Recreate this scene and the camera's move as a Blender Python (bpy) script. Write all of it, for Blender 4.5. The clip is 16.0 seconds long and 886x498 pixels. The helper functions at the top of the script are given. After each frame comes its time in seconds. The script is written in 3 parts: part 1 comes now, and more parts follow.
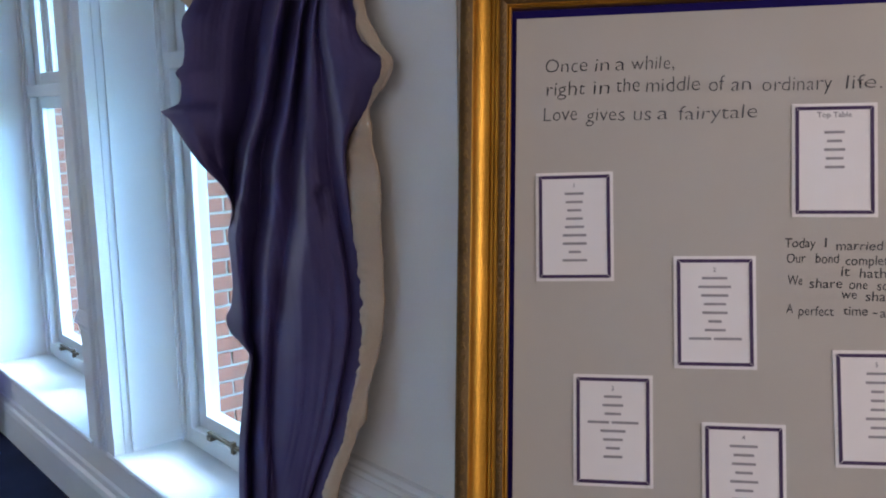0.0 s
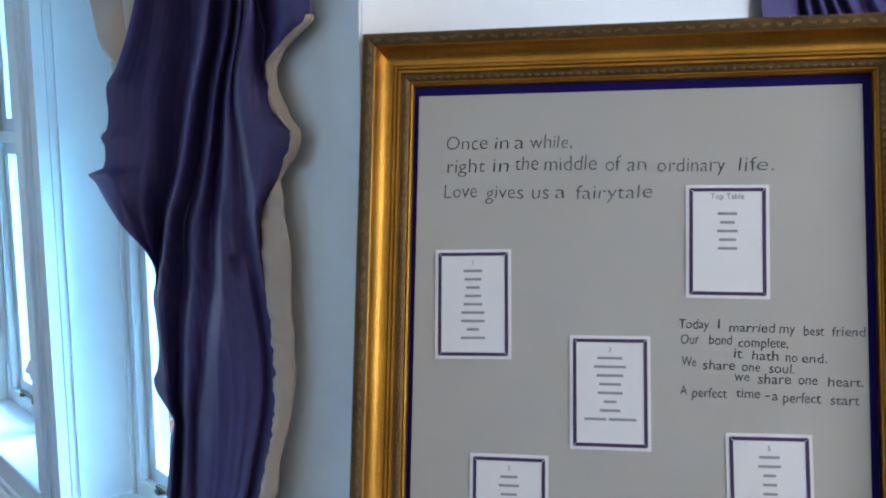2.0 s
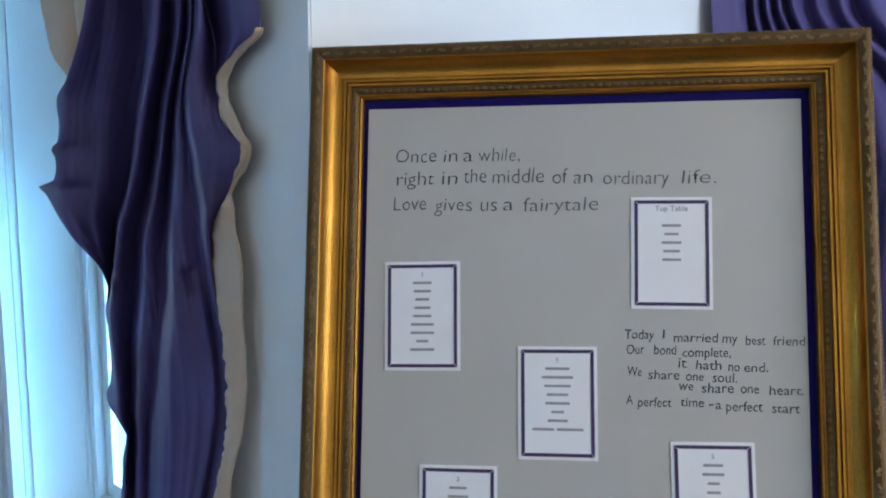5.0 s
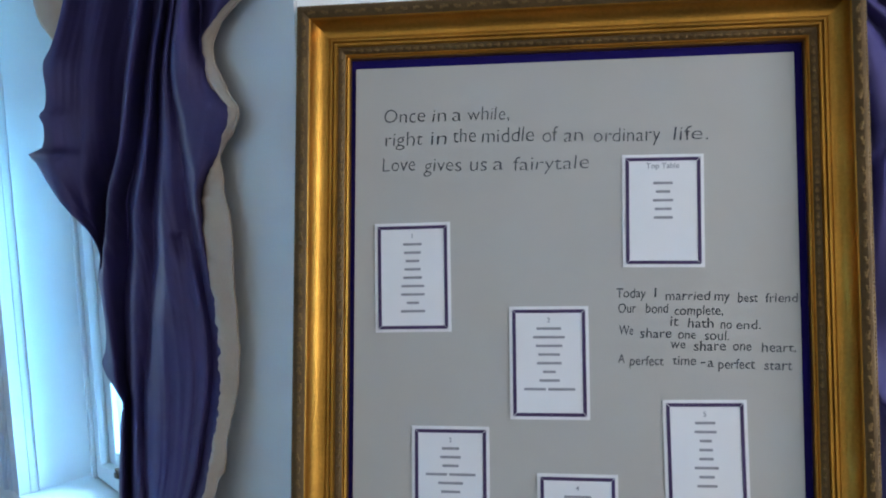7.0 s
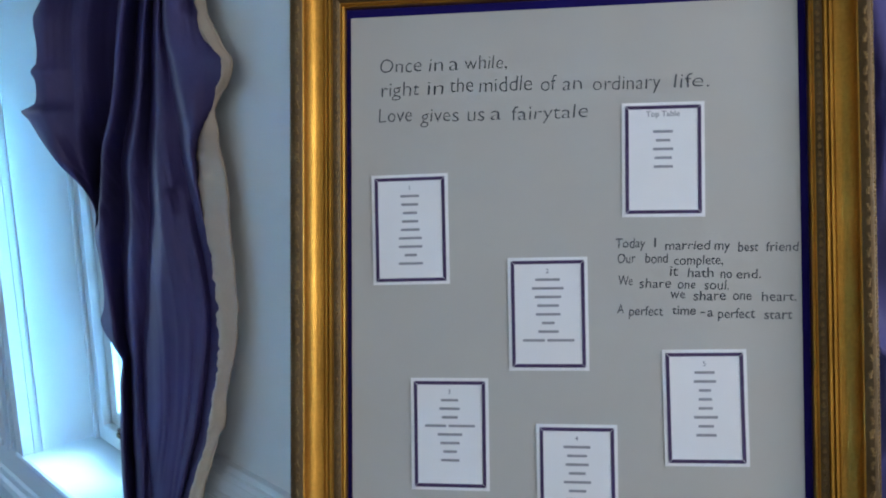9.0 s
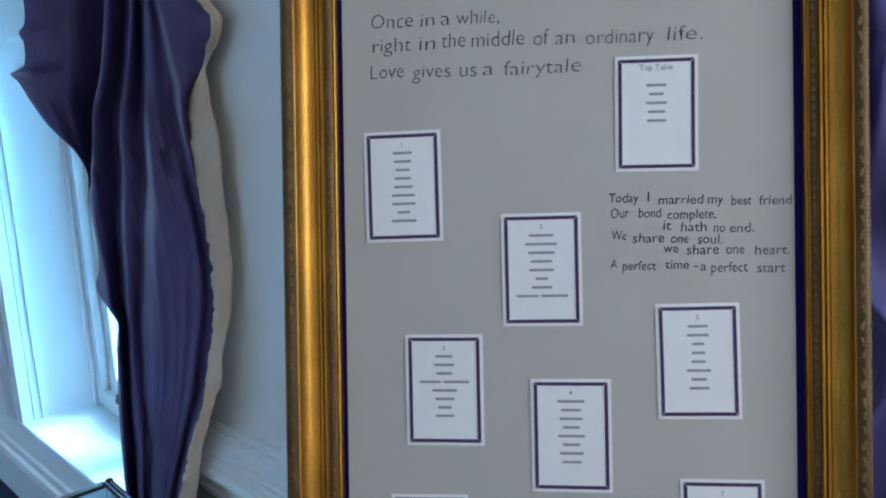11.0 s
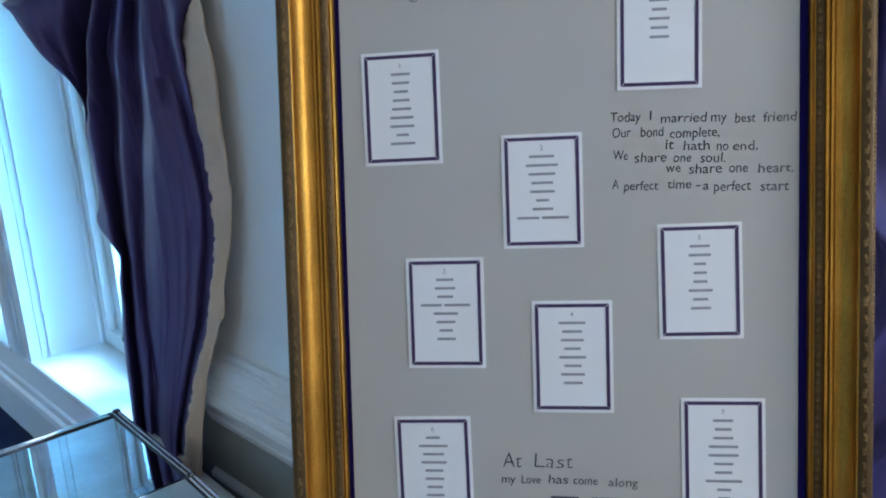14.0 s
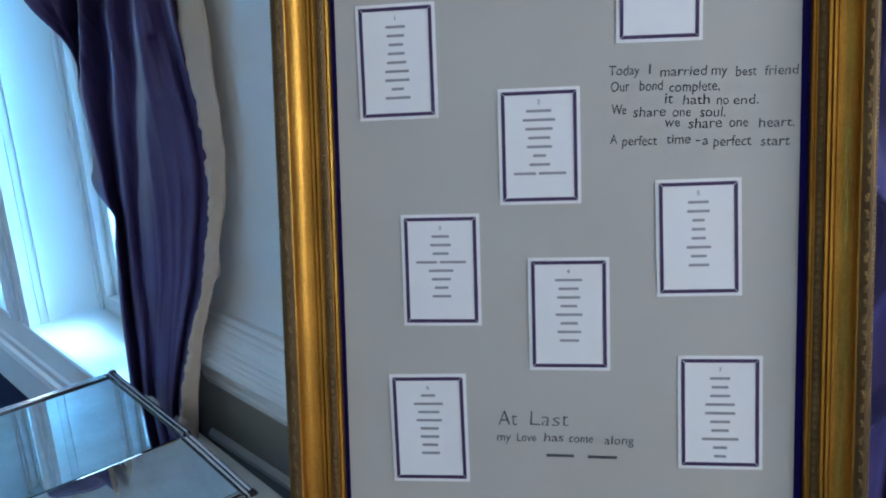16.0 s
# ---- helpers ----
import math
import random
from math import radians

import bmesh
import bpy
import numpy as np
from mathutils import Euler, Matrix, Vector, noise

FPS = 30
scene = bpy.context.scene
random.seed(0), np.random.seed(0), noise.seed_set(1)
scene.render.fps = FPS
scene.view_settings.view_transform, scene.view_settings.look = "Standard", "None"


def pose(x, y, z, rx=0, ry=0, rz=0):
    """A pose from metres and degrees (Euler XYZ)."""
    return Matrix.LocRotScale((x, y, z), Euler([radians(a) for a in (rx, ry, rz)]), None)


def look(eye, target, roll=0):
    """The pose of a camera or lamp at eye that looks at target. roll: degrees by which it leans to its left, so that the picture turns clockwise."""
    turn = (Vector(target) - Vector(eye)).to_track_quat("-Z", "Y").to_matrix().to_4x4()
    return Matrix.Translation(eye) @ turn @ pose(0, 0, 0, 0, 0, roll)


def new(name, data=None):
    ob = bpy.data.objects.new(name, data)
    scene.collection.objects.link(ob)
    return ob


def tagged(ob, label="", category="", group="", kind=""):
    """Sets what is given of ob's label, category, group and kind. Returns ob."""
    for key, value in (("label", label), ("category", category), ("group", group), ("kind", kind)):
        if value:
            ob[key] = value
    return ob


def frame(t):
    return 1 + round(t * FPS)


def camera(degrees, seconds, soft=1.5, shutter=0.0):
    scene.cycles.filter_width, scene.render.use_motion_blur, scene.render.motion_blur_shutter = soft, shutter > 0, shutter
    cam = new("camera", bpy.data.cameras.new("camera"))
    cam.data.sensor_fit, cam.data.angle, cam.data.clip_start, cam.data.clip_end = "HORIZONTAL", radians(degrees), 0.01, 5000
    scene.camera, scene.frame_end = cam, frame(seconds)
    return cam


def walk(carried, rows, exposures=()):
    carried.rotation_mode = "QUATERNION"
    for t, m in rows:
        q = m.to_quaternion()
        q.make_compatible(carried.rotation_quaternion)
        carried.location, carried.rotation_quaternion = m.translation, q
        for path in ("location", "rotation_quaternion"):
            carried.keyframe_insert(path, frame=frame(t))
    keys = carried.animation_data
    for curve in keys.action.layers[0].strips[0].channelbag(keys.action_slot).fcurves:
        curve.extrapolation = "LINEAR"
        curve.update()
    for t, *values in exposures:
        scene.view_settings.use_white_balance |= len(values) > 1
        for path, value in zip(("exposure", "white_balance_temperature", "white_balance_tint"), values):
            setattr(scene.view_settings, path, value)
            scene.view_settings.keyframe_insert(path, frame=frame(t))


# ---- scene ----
cam = camera(54.14, 16.0, soft=2.0)
PATH = [
    (0.0, 0.1156, -1.4556, 1.6693, 80.202, 0.693, 10.585),
    (0.5, 0.1871, -1.4412, 1.6799, 80.908, 0.447, 10.624),
    (1.0, 0.2336, -1.4219, 1.6997, 81.579, 0.589, 10.540),
    (1.5, 0.2552, -1.4161, 1.7216, 82.291, 0.436, 10.292),
    (2.0, 0.2716, -1.4152, 1.7375, 82.456, 0.244, 10.348),
    (2.5, 0.2837, -1.4122, 1.7437, 82.825, 0.085, 9.681),
    (3.0, 0.2856, -1.4150, 1.7509, 83.024, -0.029, 9.184),
    (3.5, 0.2905, -1.4167, 1.7552, 82.973, -0.135, 8.802),
    (4.0, 0.2953, -1.4191, 1.7536, 83.188, -0.088, 8.613),
    (6.5, 0.3231, -1.4089, 1.7249, 82.084, 0.694, 8.286),
    (7.0, 0.3254, -1.4047, 1.7247, 81.152, 0.900, 8.405),
    (7.5, 0.3251, -1.4011, 1.7193, 80.480, 1.039, 8.296),
    (8.0, 0.3251, -1.3984, 1.7136, 79.913, 1.125, 8.344),
    (8.5, 0.3260, -1.3963, 1.7094, 79.469, 1.156, 8.349),
    (9.0, 0.3273, -1.3956, 1.7022, 78.793, 1.306, 8.336),
    (11.5, 0.3352, -1.3978, 1.6756, 76.137, 1.837, 8.013),
    (12.0, 0.3367, -1.3956, 1.6685, 75.352, 1.924, 7.969),
    (12.5, 0.3389, -1.3953, 1.6607, 74.737, 2.117, 8.018),
    (13.0, 0.3397, -1.3955, 1.6510, 74.345, 2.144, 8.184),
    (13.5, 0.3424, -1.3954, 1.6472, 73.862, 2.248, 8.208),
    (14.0, 0.3408, -1.3956, 1.6432, 73.195, 2.410, 8.259),
    (14.5, 0.3425, -1.3961, 1.6348, 72.688, 2.382, 8.223),
    (15.0, 0.3423, -1.3942, 1.6254, 72.098, 2.323, 8.275),
    (15.5, 0.3410, -1.3892, 1.6198, 71.685, 2.379, 8.334),
    (16.0, 0.3480, -1.3872, 1.6120, 71.449, 2.313, 8.391),
]
EXPOSURES = [(0.0, 2.80, 7100, 27), (0.5, 3.13, 6600, 19), (1.5, 3.12, 6050, 12), (4.0, 3.1, 5850, 10), (16.0, 3.06, 5530, 8)]
walk(cam, [(t, pose(x, y, z, rx, ry, rz)) for t, x, y, z, rx, ry, rz in PATH], EXPOSURES)

# ---- light ----
world = bpy.data.worlds.new("world")
scene.world = world
world.use_nodes = True
sky = world.node_tree.nodes.new("ShaderNodeTexSky")
sky.sky_type, sky.sun_disc = "NISHITA", False
sky.sun_elevation, sky.sun_rotation = radians(40), radians(60)
sky.dust_density, sky.ozone_density = 0.6, 2.0
cool = world.node_tree.nodes.new("ShaderNodeVectorMath")
cool.operation = "MULTIPLY"
cool.inputs[1].default_value = (1.1, 2.6, 3.8)
world.node_tree.links.new(sky.outputs[0], cool.inputs[0])
world.node_tree.links.new(cool.outputs[0], world.node_tree.nodes["Background"].inputs[0])
world.node_tree.nodes["Background"].inputs[1].default_value = 0.15

# plan frame of the window wall: x along it to the right, y out through it, z up
ALONG = Vector((0.76775, -0.64075, 0))
OUT = Vector((0.64075, 0.76775, 0))
CORNER = Vector((-0.1527, 0.0562, 0))
WALL = Matrix.Translation(CORNER) @ Matrix((ALONG, OUT, (0, 0, 1))).transposed().to_4x4()
# the windows stand a little askew to the short wall by the bay, which carries the dado rail
PANES = WALL @ Matrix.Translation((-2.03, 0, 0)) @ pose(0, 0, 0, 0, 0, 2.0) @ Matrix.Translation((2.03, 0, 0))
STUB = WALL @ pose(0, 0, 0, 0, 0, 3.0)
# the plan's board: x to the right, y into it, z up its face; origin at a card's corner
BOARD = Matrix.Translation((0, 0, 1.545)) @ Matrix(((0.99987, 0.00348, -0.01548), (0, 0.97569, 0.21914), (0.01587, -0.21912, 0.97557))).to_4x4()

sun = new("sun", bpy.data.lights.new("sun", "SUN"))
sun.data.energy, sun.data.angle, sun.data.color = 0.65, radians(30), (0.60, 0.87, 1.0)
sun.matrix_world = look(WALL @ Vector((2.5, 8, 7)), WALL @ Vector((0, 0, 0)))


def fill_lamp(name, x, y, z, width, height, turn, power, colour):
    """An area lamp that stands in for daylight from an opening out of view; turn: which way it shines in the plan."""
    lamp = new(name, bpy.data.lights.new(name, "AREA"))
    lamp.data.shape, lamp.data.size, lamp.data.size_y = "RECTANGLE", width, height
    lamp.data.energy, lamp.data.color = power, colour
    lamp.matrix_world = WALL @ pose(x, y, z, 90, 0, turn)
    return lamp


fill_lamp("bay_light", 3.28, 1.02, 2.05, 1.1, 1.5, 90, 6.4, (1.0, 0.965, 0.965))
# added blue fill that brightens the bay curtain
fill_lamp("bay_curtain_fill", 2.52, 1.70, 1.65, 0.56, 0.9, 135, 2.6, (0.42, 0.68, 1.0))
# added fill from the left for the curtain's cool side
fill_lamp("left_fill", -5.3, -2.0, 1.1, 2.0, 0.9, -90, 3.6, (0.68, 0.85, 1.0))
# added fill from the right, mostly for the board
fill_lamp("right_fill", 5.6, -2.6, 2.2, 1.8, 1.8, 90, 3.2, (1.0, 0.98, 0.90))
# added warm fill from behind the camera
fill_lamp("back_fill", 2.2, -3.9, 2.3, 2.6, 1.6, 0, 1.0, (1.0, 0.96, 0.84))


# ---- materials ----
def material(name, colour, rough=0.6, metal=0.0, grain=0.0, scale=8.0, fine=90.0, bump=0.0, stretch=(1, 1, 1), spec=0.5, dark=0.6, sheen=0.0):
    """Paint, cloth, metal or wood: a base colour varied at two scales, with relief."""
    m = bpy.data.materials.new(name)
    m.use_nodes = True
    nt = m.node_tree
    bsdf = nt.nodes["Principled BSDF"]
    bsdf.inputs["Roughness"].default_value, bsdf.inputs["Metallic"].default_value = rough, metal
    bsdf.inputs["Specular IOR Level"].default_value = spec
    bsdf.inputs["Sheen Weight"].default_value = sheen
    tc, mp = nt.nodes.new("ShaderNodeTexCoord"), nt.nodes.new("ShaderNodeMapping")
    mp.inputs["Scale"].default_value = stretch
    nt.links.new(tc.outputs["Object"], mp.inputs["Vector"])
    big, small = nt.nodes.new("ShaderNodeTexNoise"), nt.nodes.new("ShaderNodeTexNoise")
    big.inputs["Scale"].default_value, small.inputs["Scale"].default_value = scale, fine
    big.inputs["Detail"].default_value, small.inputs["Detail"].default_value = 5, 3
    for tex in (big, small):
        nt.links.new(mp.outputs[0], tex.inputs["Vector"])
    add = nt.nodes.new("ShaderNodeMath")
    add.operation = "MULTIPLY_ADD"
    nt.links.new(small.outputs[0], add.inputs[0])
    add.inputs[1].default_value = 0.5
    nt.links.new(big.outputs[0], add.inputs[2])
    ramp = nt.nodes.new("ShaderNodeMapRange")
    ramp.inputs[1].default_value, ramp.inputs[2].default_value = 0.5, 1.0
    nt.links.new(add.outputs[0], ramp.inputs[0])
    mix = nt.nodes.new("ShaderNodeMix")
    mix.data_type = "RGBA"
    mix.inputs[6].default_value = (*[c * (1 - grain * dark) for c in colour], 1)
    mix.inputs[7].default_value = (*[min(1, c * (1 + grain * 0.5)) for c in colour], 1)
    nt.links.new(ramp.outputs[0], mix.inputs[0])
    nt.links.new(mix.outputs[2], bsdf.inputs["Base Color"])
    if bump:
        b = nt.nodes.new("ShaderNodeBump")
        b.inputs["Strength"].default_value, b.inputs["Distance"].default_value = bump, 0.002
        nt.links.new(small.outputs[0], b.inputs["Height"])
        nt.links.new(b.outputs[0], bsdf.inputs["Normal"])
    return m


WALL_PAINT = material("wall_paint", (0.78, 0.78, 0.76), 0.75, grain=0.06, scale=1.5, fine=220, bump=0.12)
TRIM_PAINT = material("trim_paint", (0.74, 0.76, 0.76), 0.42, grain=0.06, scale=3, fine=150, bump=0.05)
# grey with the shade below the dado rail put into the colour
DADO_SHADE = material("dado_shade", (0.33, 0.34, 0.31), 0.6, grain=0.08, scale=2, fine=180, bump=0.08)
CEILING_PAINT = material("ceiling_paint", (0.8, 0.8, 0.78), 0.85, grain=0.05, scale=1, fine=150, bump=0.1)
CARPET = material("carpet", (0.012, 0.022, 0.065), 0.95, grain=0.5, scale=4, fine=260, bump=0.6, spec=0.2)
GILT = material("gilt", (0.46, 0.222, 0.032), 0.43, 0.95, grain=0.45, scale=9, fine=160, bump=0.1)
OLD_GILT = material("antique_gilt", (0.185, 0.112, 0.038), 0.55, 0.75, grain=0.6, scale=14, fine=240, bump=0.3)
PATINA = material("dark_patina", (0.115, 0.068, 0.026), 0.52, 0.7, grain=0.5, scale=20, fine=240, bump=0.3)
BOARD_CARD = material("grey_card", (0.455, 0.43, 0.388), 0.85, grain=0.035, scale=6, fine=500, bump=0.08, spec=0.25)
MOUNT = material("purple_mount", (0.010, 0.005, 0.095), 0.85, grain=0.15, scale=20, fine=400, bump=0.1, spec=0.15)
PAPER = material("white_paper", (0.78, 0.76, 0.75), 0.8, grain=0.02, scale=20, fine=600, bump=0.04, spec=0.3)
PURPLE_INK = material("purple_ink", (0.045, 0.02, 0.085), 0.55, grain=0.2, scale=60, fine=500)
PRINT_INK = material("print_ink", (0.28, 0.27, 0.29), 0.6, grain=0.2, scale=200, fine=800)
PEN_INK = material("pen_ink", (0.05, 0.052, 0.065), 0.5, grain=0.3, scale=90, fine=500)
PURPLE_CLOTH = material("purple_cloth", (0.076, 0.060, 0.168), 0.52, grain=0.25, scale=5, fine=420, bump=0.08, spec=0.3)
LINING = material("beige_lining", (0.57, 0.43, 0.315), 0.7, grain=0.14, scale=7, fine=350, bump=0.12)
TABLE_PAINT = material("table_paint", (0.72, 0.71, 0.68), 0.4, grain=0.06, scale=4, fine=120, bump=0.04)
STEEL = material("polished_steel", (0.74, 0.77, 0.82), 0.08, 1.0, grain=0.15, scale=18, fine=200)
OLD_LEAD = material("dark_solder", (0.06, 0.06, 0.065), 0.4, 0.8, grain=0.3, scale=40, fine=300)
EASEL_WOOD = material("easel_wood", (0.22, 0.13, 0.07), 0.55, grain=0.4, scale=3, fine=60, stretch=(8, 8, 1), bump=0.1)
BRASS = material("window_stay_metal", (0.16, 0.13, 0.09), 0.45, 0.8, grain=0.3, scale=30, fine=200)
BRICK = material("brick", (0.30, 0.098, 0.062), 0.9, grain=0.45, scale=18, fine=160, bump=0.5, spec=0.2)
MORTAR = material("mortar", (0.40, 0.37, 0.32), 0.95, grain=0.2, scale=20, fine=200, bump=0.4, spec=0.2)
STONE = material("coping_stone", (0.42, 0.38, 0.31), 0.9, grain=0.3, scale=12, fine=130, bump=0.4, spec=0.2)
GRASS = material("grass", (0.07, 0.11, 0.035), 0.95, grain=0.5, scale=2, fine=60, bump=0.5, spec=0.2)
LEAF = material("leaf", (0.045, 0.085, 0.025), 0.6, grain=0.5, scale=9, fine=60)
MIRROR = material("mirror", (0.62, 0.72, 0.80), 0.02, 1.0, grain=0.22, scale=14, fine=60)

GLASS = bpy.data.materials.new("window_glass")
GLASS.use_nodes = True
g = GLASS.node_tree.nodes["Principled BSDF"]
g.inputs["Transmission Weight"].default_value, g.inputs["Roughness"].default_value, g.inputs["IOR"].default_value = 1.0, 0.0, 1.1


# ---- building blocks ----
def box(bm, x0, x1, y0, y1, z0, z1, bevel=0.0):
    made = bmesh.ops.create_cube(bm, size=1.0)["verts"]
    bmesh.ops.transform(bm, matrix=Matrix.Translation(((x0 + x1) / 2, (y0 + y1) / 2, (z0 + z1) / 2)) @ Matrix.Diagonal((abs(x1 - x0), abs(y1 - y0), abs(z1 - z0), 1)), verts=made)
    if bevel:
        edges = list({e for v in made for e in v.link_edges})
        bmesh.ops.bevel(bm, geom=edges, offset=bevel, segments=2, affect="EDGES", profile=0.6)


def strip(bm, profile, start, end, axis="x", mitre=(0, 0)):
    """A moulding: a closed profile of (out, up) swept along one axis; mitre: how far each end moves per metre of up."""
    rings = []
    for end_at, cut in ((start, mitre[0]), (end, mitre[1])):
        ring = []
        for out, up in profile:
            a = end_at + cut * up
            ring.append(bm.verts.new((a, out, up) if axis == "x" else (up, out, a)))
        rings.append(ring)
    n = len(profile)
    for i in range(n):
        bm.faces.new((rings[0][i], rings[0][(i + 1) % n], rings[1][(i + 1) % n], rings[1][i]))
    bm.faces.new(rings[0][::-1])
    bm.faces.new(rings[1])
    bmesh.ops.recalc_face_normals(bm, faces=bm.faces)


def mesh_of(name, bm, mat, smooth=False):
    me = bpy.data.meshes.new(name)
    bm.normal_update()
    bm.to_mesh(me)
    bm.free()
    me.materials.append(mat)
    if smooth:
        for poly in me.polygons:
            poly.use_smooth = True
    return me


def part(name, bm, mat, parent=None, label="", smooth=False, m=None):
    ob = new(name, mesh_of(name, bm, mat, smooth))
    if parent is not None:
        ob.parent = parent
    if m is not None:
        ob.matrix_basis = m
    if label:
        ob["label"] = label
    return ob


def thing(name, m, label, category, group="", kind=""):
    ob = new(name)
    ob.empty_display_size = 0.1
    ob.matrix_basis = m
    return tagged(ob, label, category, group, kind)


def boxes(name, mat, parent, *sizes, bevel=0.0, label="", m=None):
    bm = bmesh.new()
    for s in sizes:
        box(bm, *s, bevel=bevel)
    return part(name, bm, mat, parent, label, m=m)


def along(points, t):
    """A smooth curve through a few (place, value) pairs, place ascending."""
    n = len(points)
    if t <= points[0][0]:
        return points[0][1]
    if t >= points[-1][0]:
        return points[-1][1]
    i = next(k for k in range(n - 1) if t <= points[k + 1][0])

    def slope(k):
        a, b = points[max(0, k - 1)], points[min(n - 1, k + 1)]
        return (b[1] - a[1]) / (b[0] - a[0])
    (a, va), (b, vb) = points[i], points[i + 1]
    h = b - a
    k = (t - a) / h
    return va * (1 + 2 * k) * (1 - k) ** 2 + slope(i) * h * k * (1 - k) ** 2 + vb * k * k * (3 - 2 * k) + slope(i + 1) * h * k * k * (k - 1)


# ---- the room ----
SILL, HEAD, CEIL = 0.345, 2.78, 3.4
W1 = (-3.66, -2.29)
W2 = (-2.01, -0.76)
FACE = 0.02   # how far the window wall stands back
BAY_R, BAY_D = 3.2, 1.88
ROOM_L, ROOM_R, ROOM_B = -5.2, 5.5, -3.8
THICK = 0.46


def structure(name, label, mat, *sizes, bevel=0.0, m=WALL):
    ob = boxes(name, mat, None, *sizes, bevel=bevel, m=m)
    return tagged(ob, label, name.split("_")[0], kind="structure")


structure("floor", "dark navy blue carpet on the room's floor", CARPET, (ROOM_L - 0.3, ROOM_R + 0.3, ROOM_B - 0.3, THICK, -0.1, 0), (-0.3, BAY_R + 0.3, THICK, BAY_D + 0.3, -0.1, 0))
structure("ceiling", "white painted ceiling", CEILING_PAINT, (ROOM_L - 0.3, ROOM_R + 0.3, ROOM_B - 0.3, BAY_D + 0.4, CEIL, CEIL + 0.1))
structure("wall_window_side", "white painted wall with two deep windows", WALL_PAINT,
          (ROOM_L, W1[0], FACE, 0.398, SILL - 0.03, CEIL), (W1[1], W2[0] - 0.02, FACE, 0.398, SILL - 0.03, CEIL), (W2[1], -0.5, FACE, 0.398, SILL - 0.03, CEIL),
          (ROOM_L, -0.5, FACE + 0.010, 0.398, 0, SILL - 0.031),
          (W1[0], W1[1], FACE, 0.398, HEAD, CEIL), (W2[0] - 0.02, W2[1], FACE, 0.398, HEAD, CEIL), m=PANES)
structure("wall_beside_bay", "white painted wall between the window and the bay", WALL_PAINT, (-0.62, 0.016, 0, THICK, 0, CEIL), m=STUB)
structure("wall_right_of_bay", "white painted wall beyond the bay", WALL_PAINT, (BAY_R, ROOM_R, 0, THICK, 0, CEIL))
structure("wall_bay_side", "white painted side wall of the bay", WALL_PAINT, (-0.26, 0.018, 0.006, BAY_D + 0.3, 0, CEIL), (BAY_R, BAY_R + 0.3, THICK, 0.45, 0, CEIL), (BAY_R, BAY_R + 0.3, 1.60, BAY_D + 0.3, 0, CEIL), (BAY_R, BAY_R + 0.3, 0.45, 1.60, 0, 0.55), (BAY_R, BAY_R + 0.3, 0.45, 1.60, 2.85, CEIL), (BAY_R + 0.25, BAY_R + 0.3, 0.45, 1.60, 0.55, 2.85))
structure("wall_bay_back", "white painted back wall of the bay", WALL_PAINT, (0.016, BAY_R, BAY_D, BAY_D + 0.3, 0, CEIL))
# unseen canted wall, added to carry the blue fill on the bay curtain
CANT = WALL @ Matrix.Translation((2.45, 1.63, 0)) @ pose(0, 0, 0, 0, 0, -45)
structure("wall_bay_cant", "unseen white canted wall added in the bay to hold a fill lamp", WALL_PAINT, (-0.5, -0.3, 0, 0.2, 0, CEIL), (0.3, 0.5, 0, 0.2, 0, CEIL), (-0.3, 0.3, 0, 0.2, 0, 1.15), (-0.3, 0.3, 0, 0.2, 2.15, CEIL), (-0.3, 0.3, 0.17, 0.2, 1.15, 2.15), m=CANT)
# closes the room out of view; the opening is added for the left fill
structure("wall_left", "white painted end wall with an opening added for a fill lamp", WALL_PAINT,
          (ROOM_L - 0.3, ROOM_L, ROOM_B, -3.05, 0, CEIL), (ROOM_L - 0.3, ROOM_L, -0.95, THICK, 0, CEIL), (ROOM_L - 0.3, ROOM_L, -3.05, -0.95, 0, 0.65), (ROOM_L - 0.3, ROOM_L, -3.05, -0.95, 2.85, CEIL), (ROOM_L - 0.3, ROOM_L - 0.25, -3.05, -0.95, 0.65, 2.85))
# unseen closing wall; its opening is made for the right fill
structure("wall_right", "white painted wall with a wide opening added for a fill lamp", WALL_PAINT,
          (ROOM_R, ROOM_R + 0.3, ROOM_B, -3.55, 0, CEIL), (ROOM_R, ROOM_R + 0.3, -1.65, THICK, 0, CEIL), (ROOM_R, ROOM_R + 0.3, -3.55, -1.65, 0, 1.25), (ROOM_R, ROOM_R + 0.3, -3.55, -1.65, 3.15, CEIL), (ROOM_R + 0.25, ROOM_R + 0.3, -3.55, -1.65, 1.25, 3.15))
# wall behind the camera; its opening is invented to hold the back fill
structure("wall_back", "white painted wall with a wide opening added for a fill lamp", WALL_PAINT,
          (ROOM_L, 0.8, ROOM_B - 0.3, ROOM_B, 0, CEIL), (3.6, ROOM_R, ROOM_B - 0.3, ROOM_B, 0, CEIL), (0.8, 3.6, ROOM_B - 0.3, ROOM_B, 0, 1.4), (0.8, 3.6, ROOM_B - 0.3, ROOM_B, 3.2, CEIL), (0.8, 3.6, ROOM_B - 0.3, ROOM_B - 0.25, 1.4, 3.2))

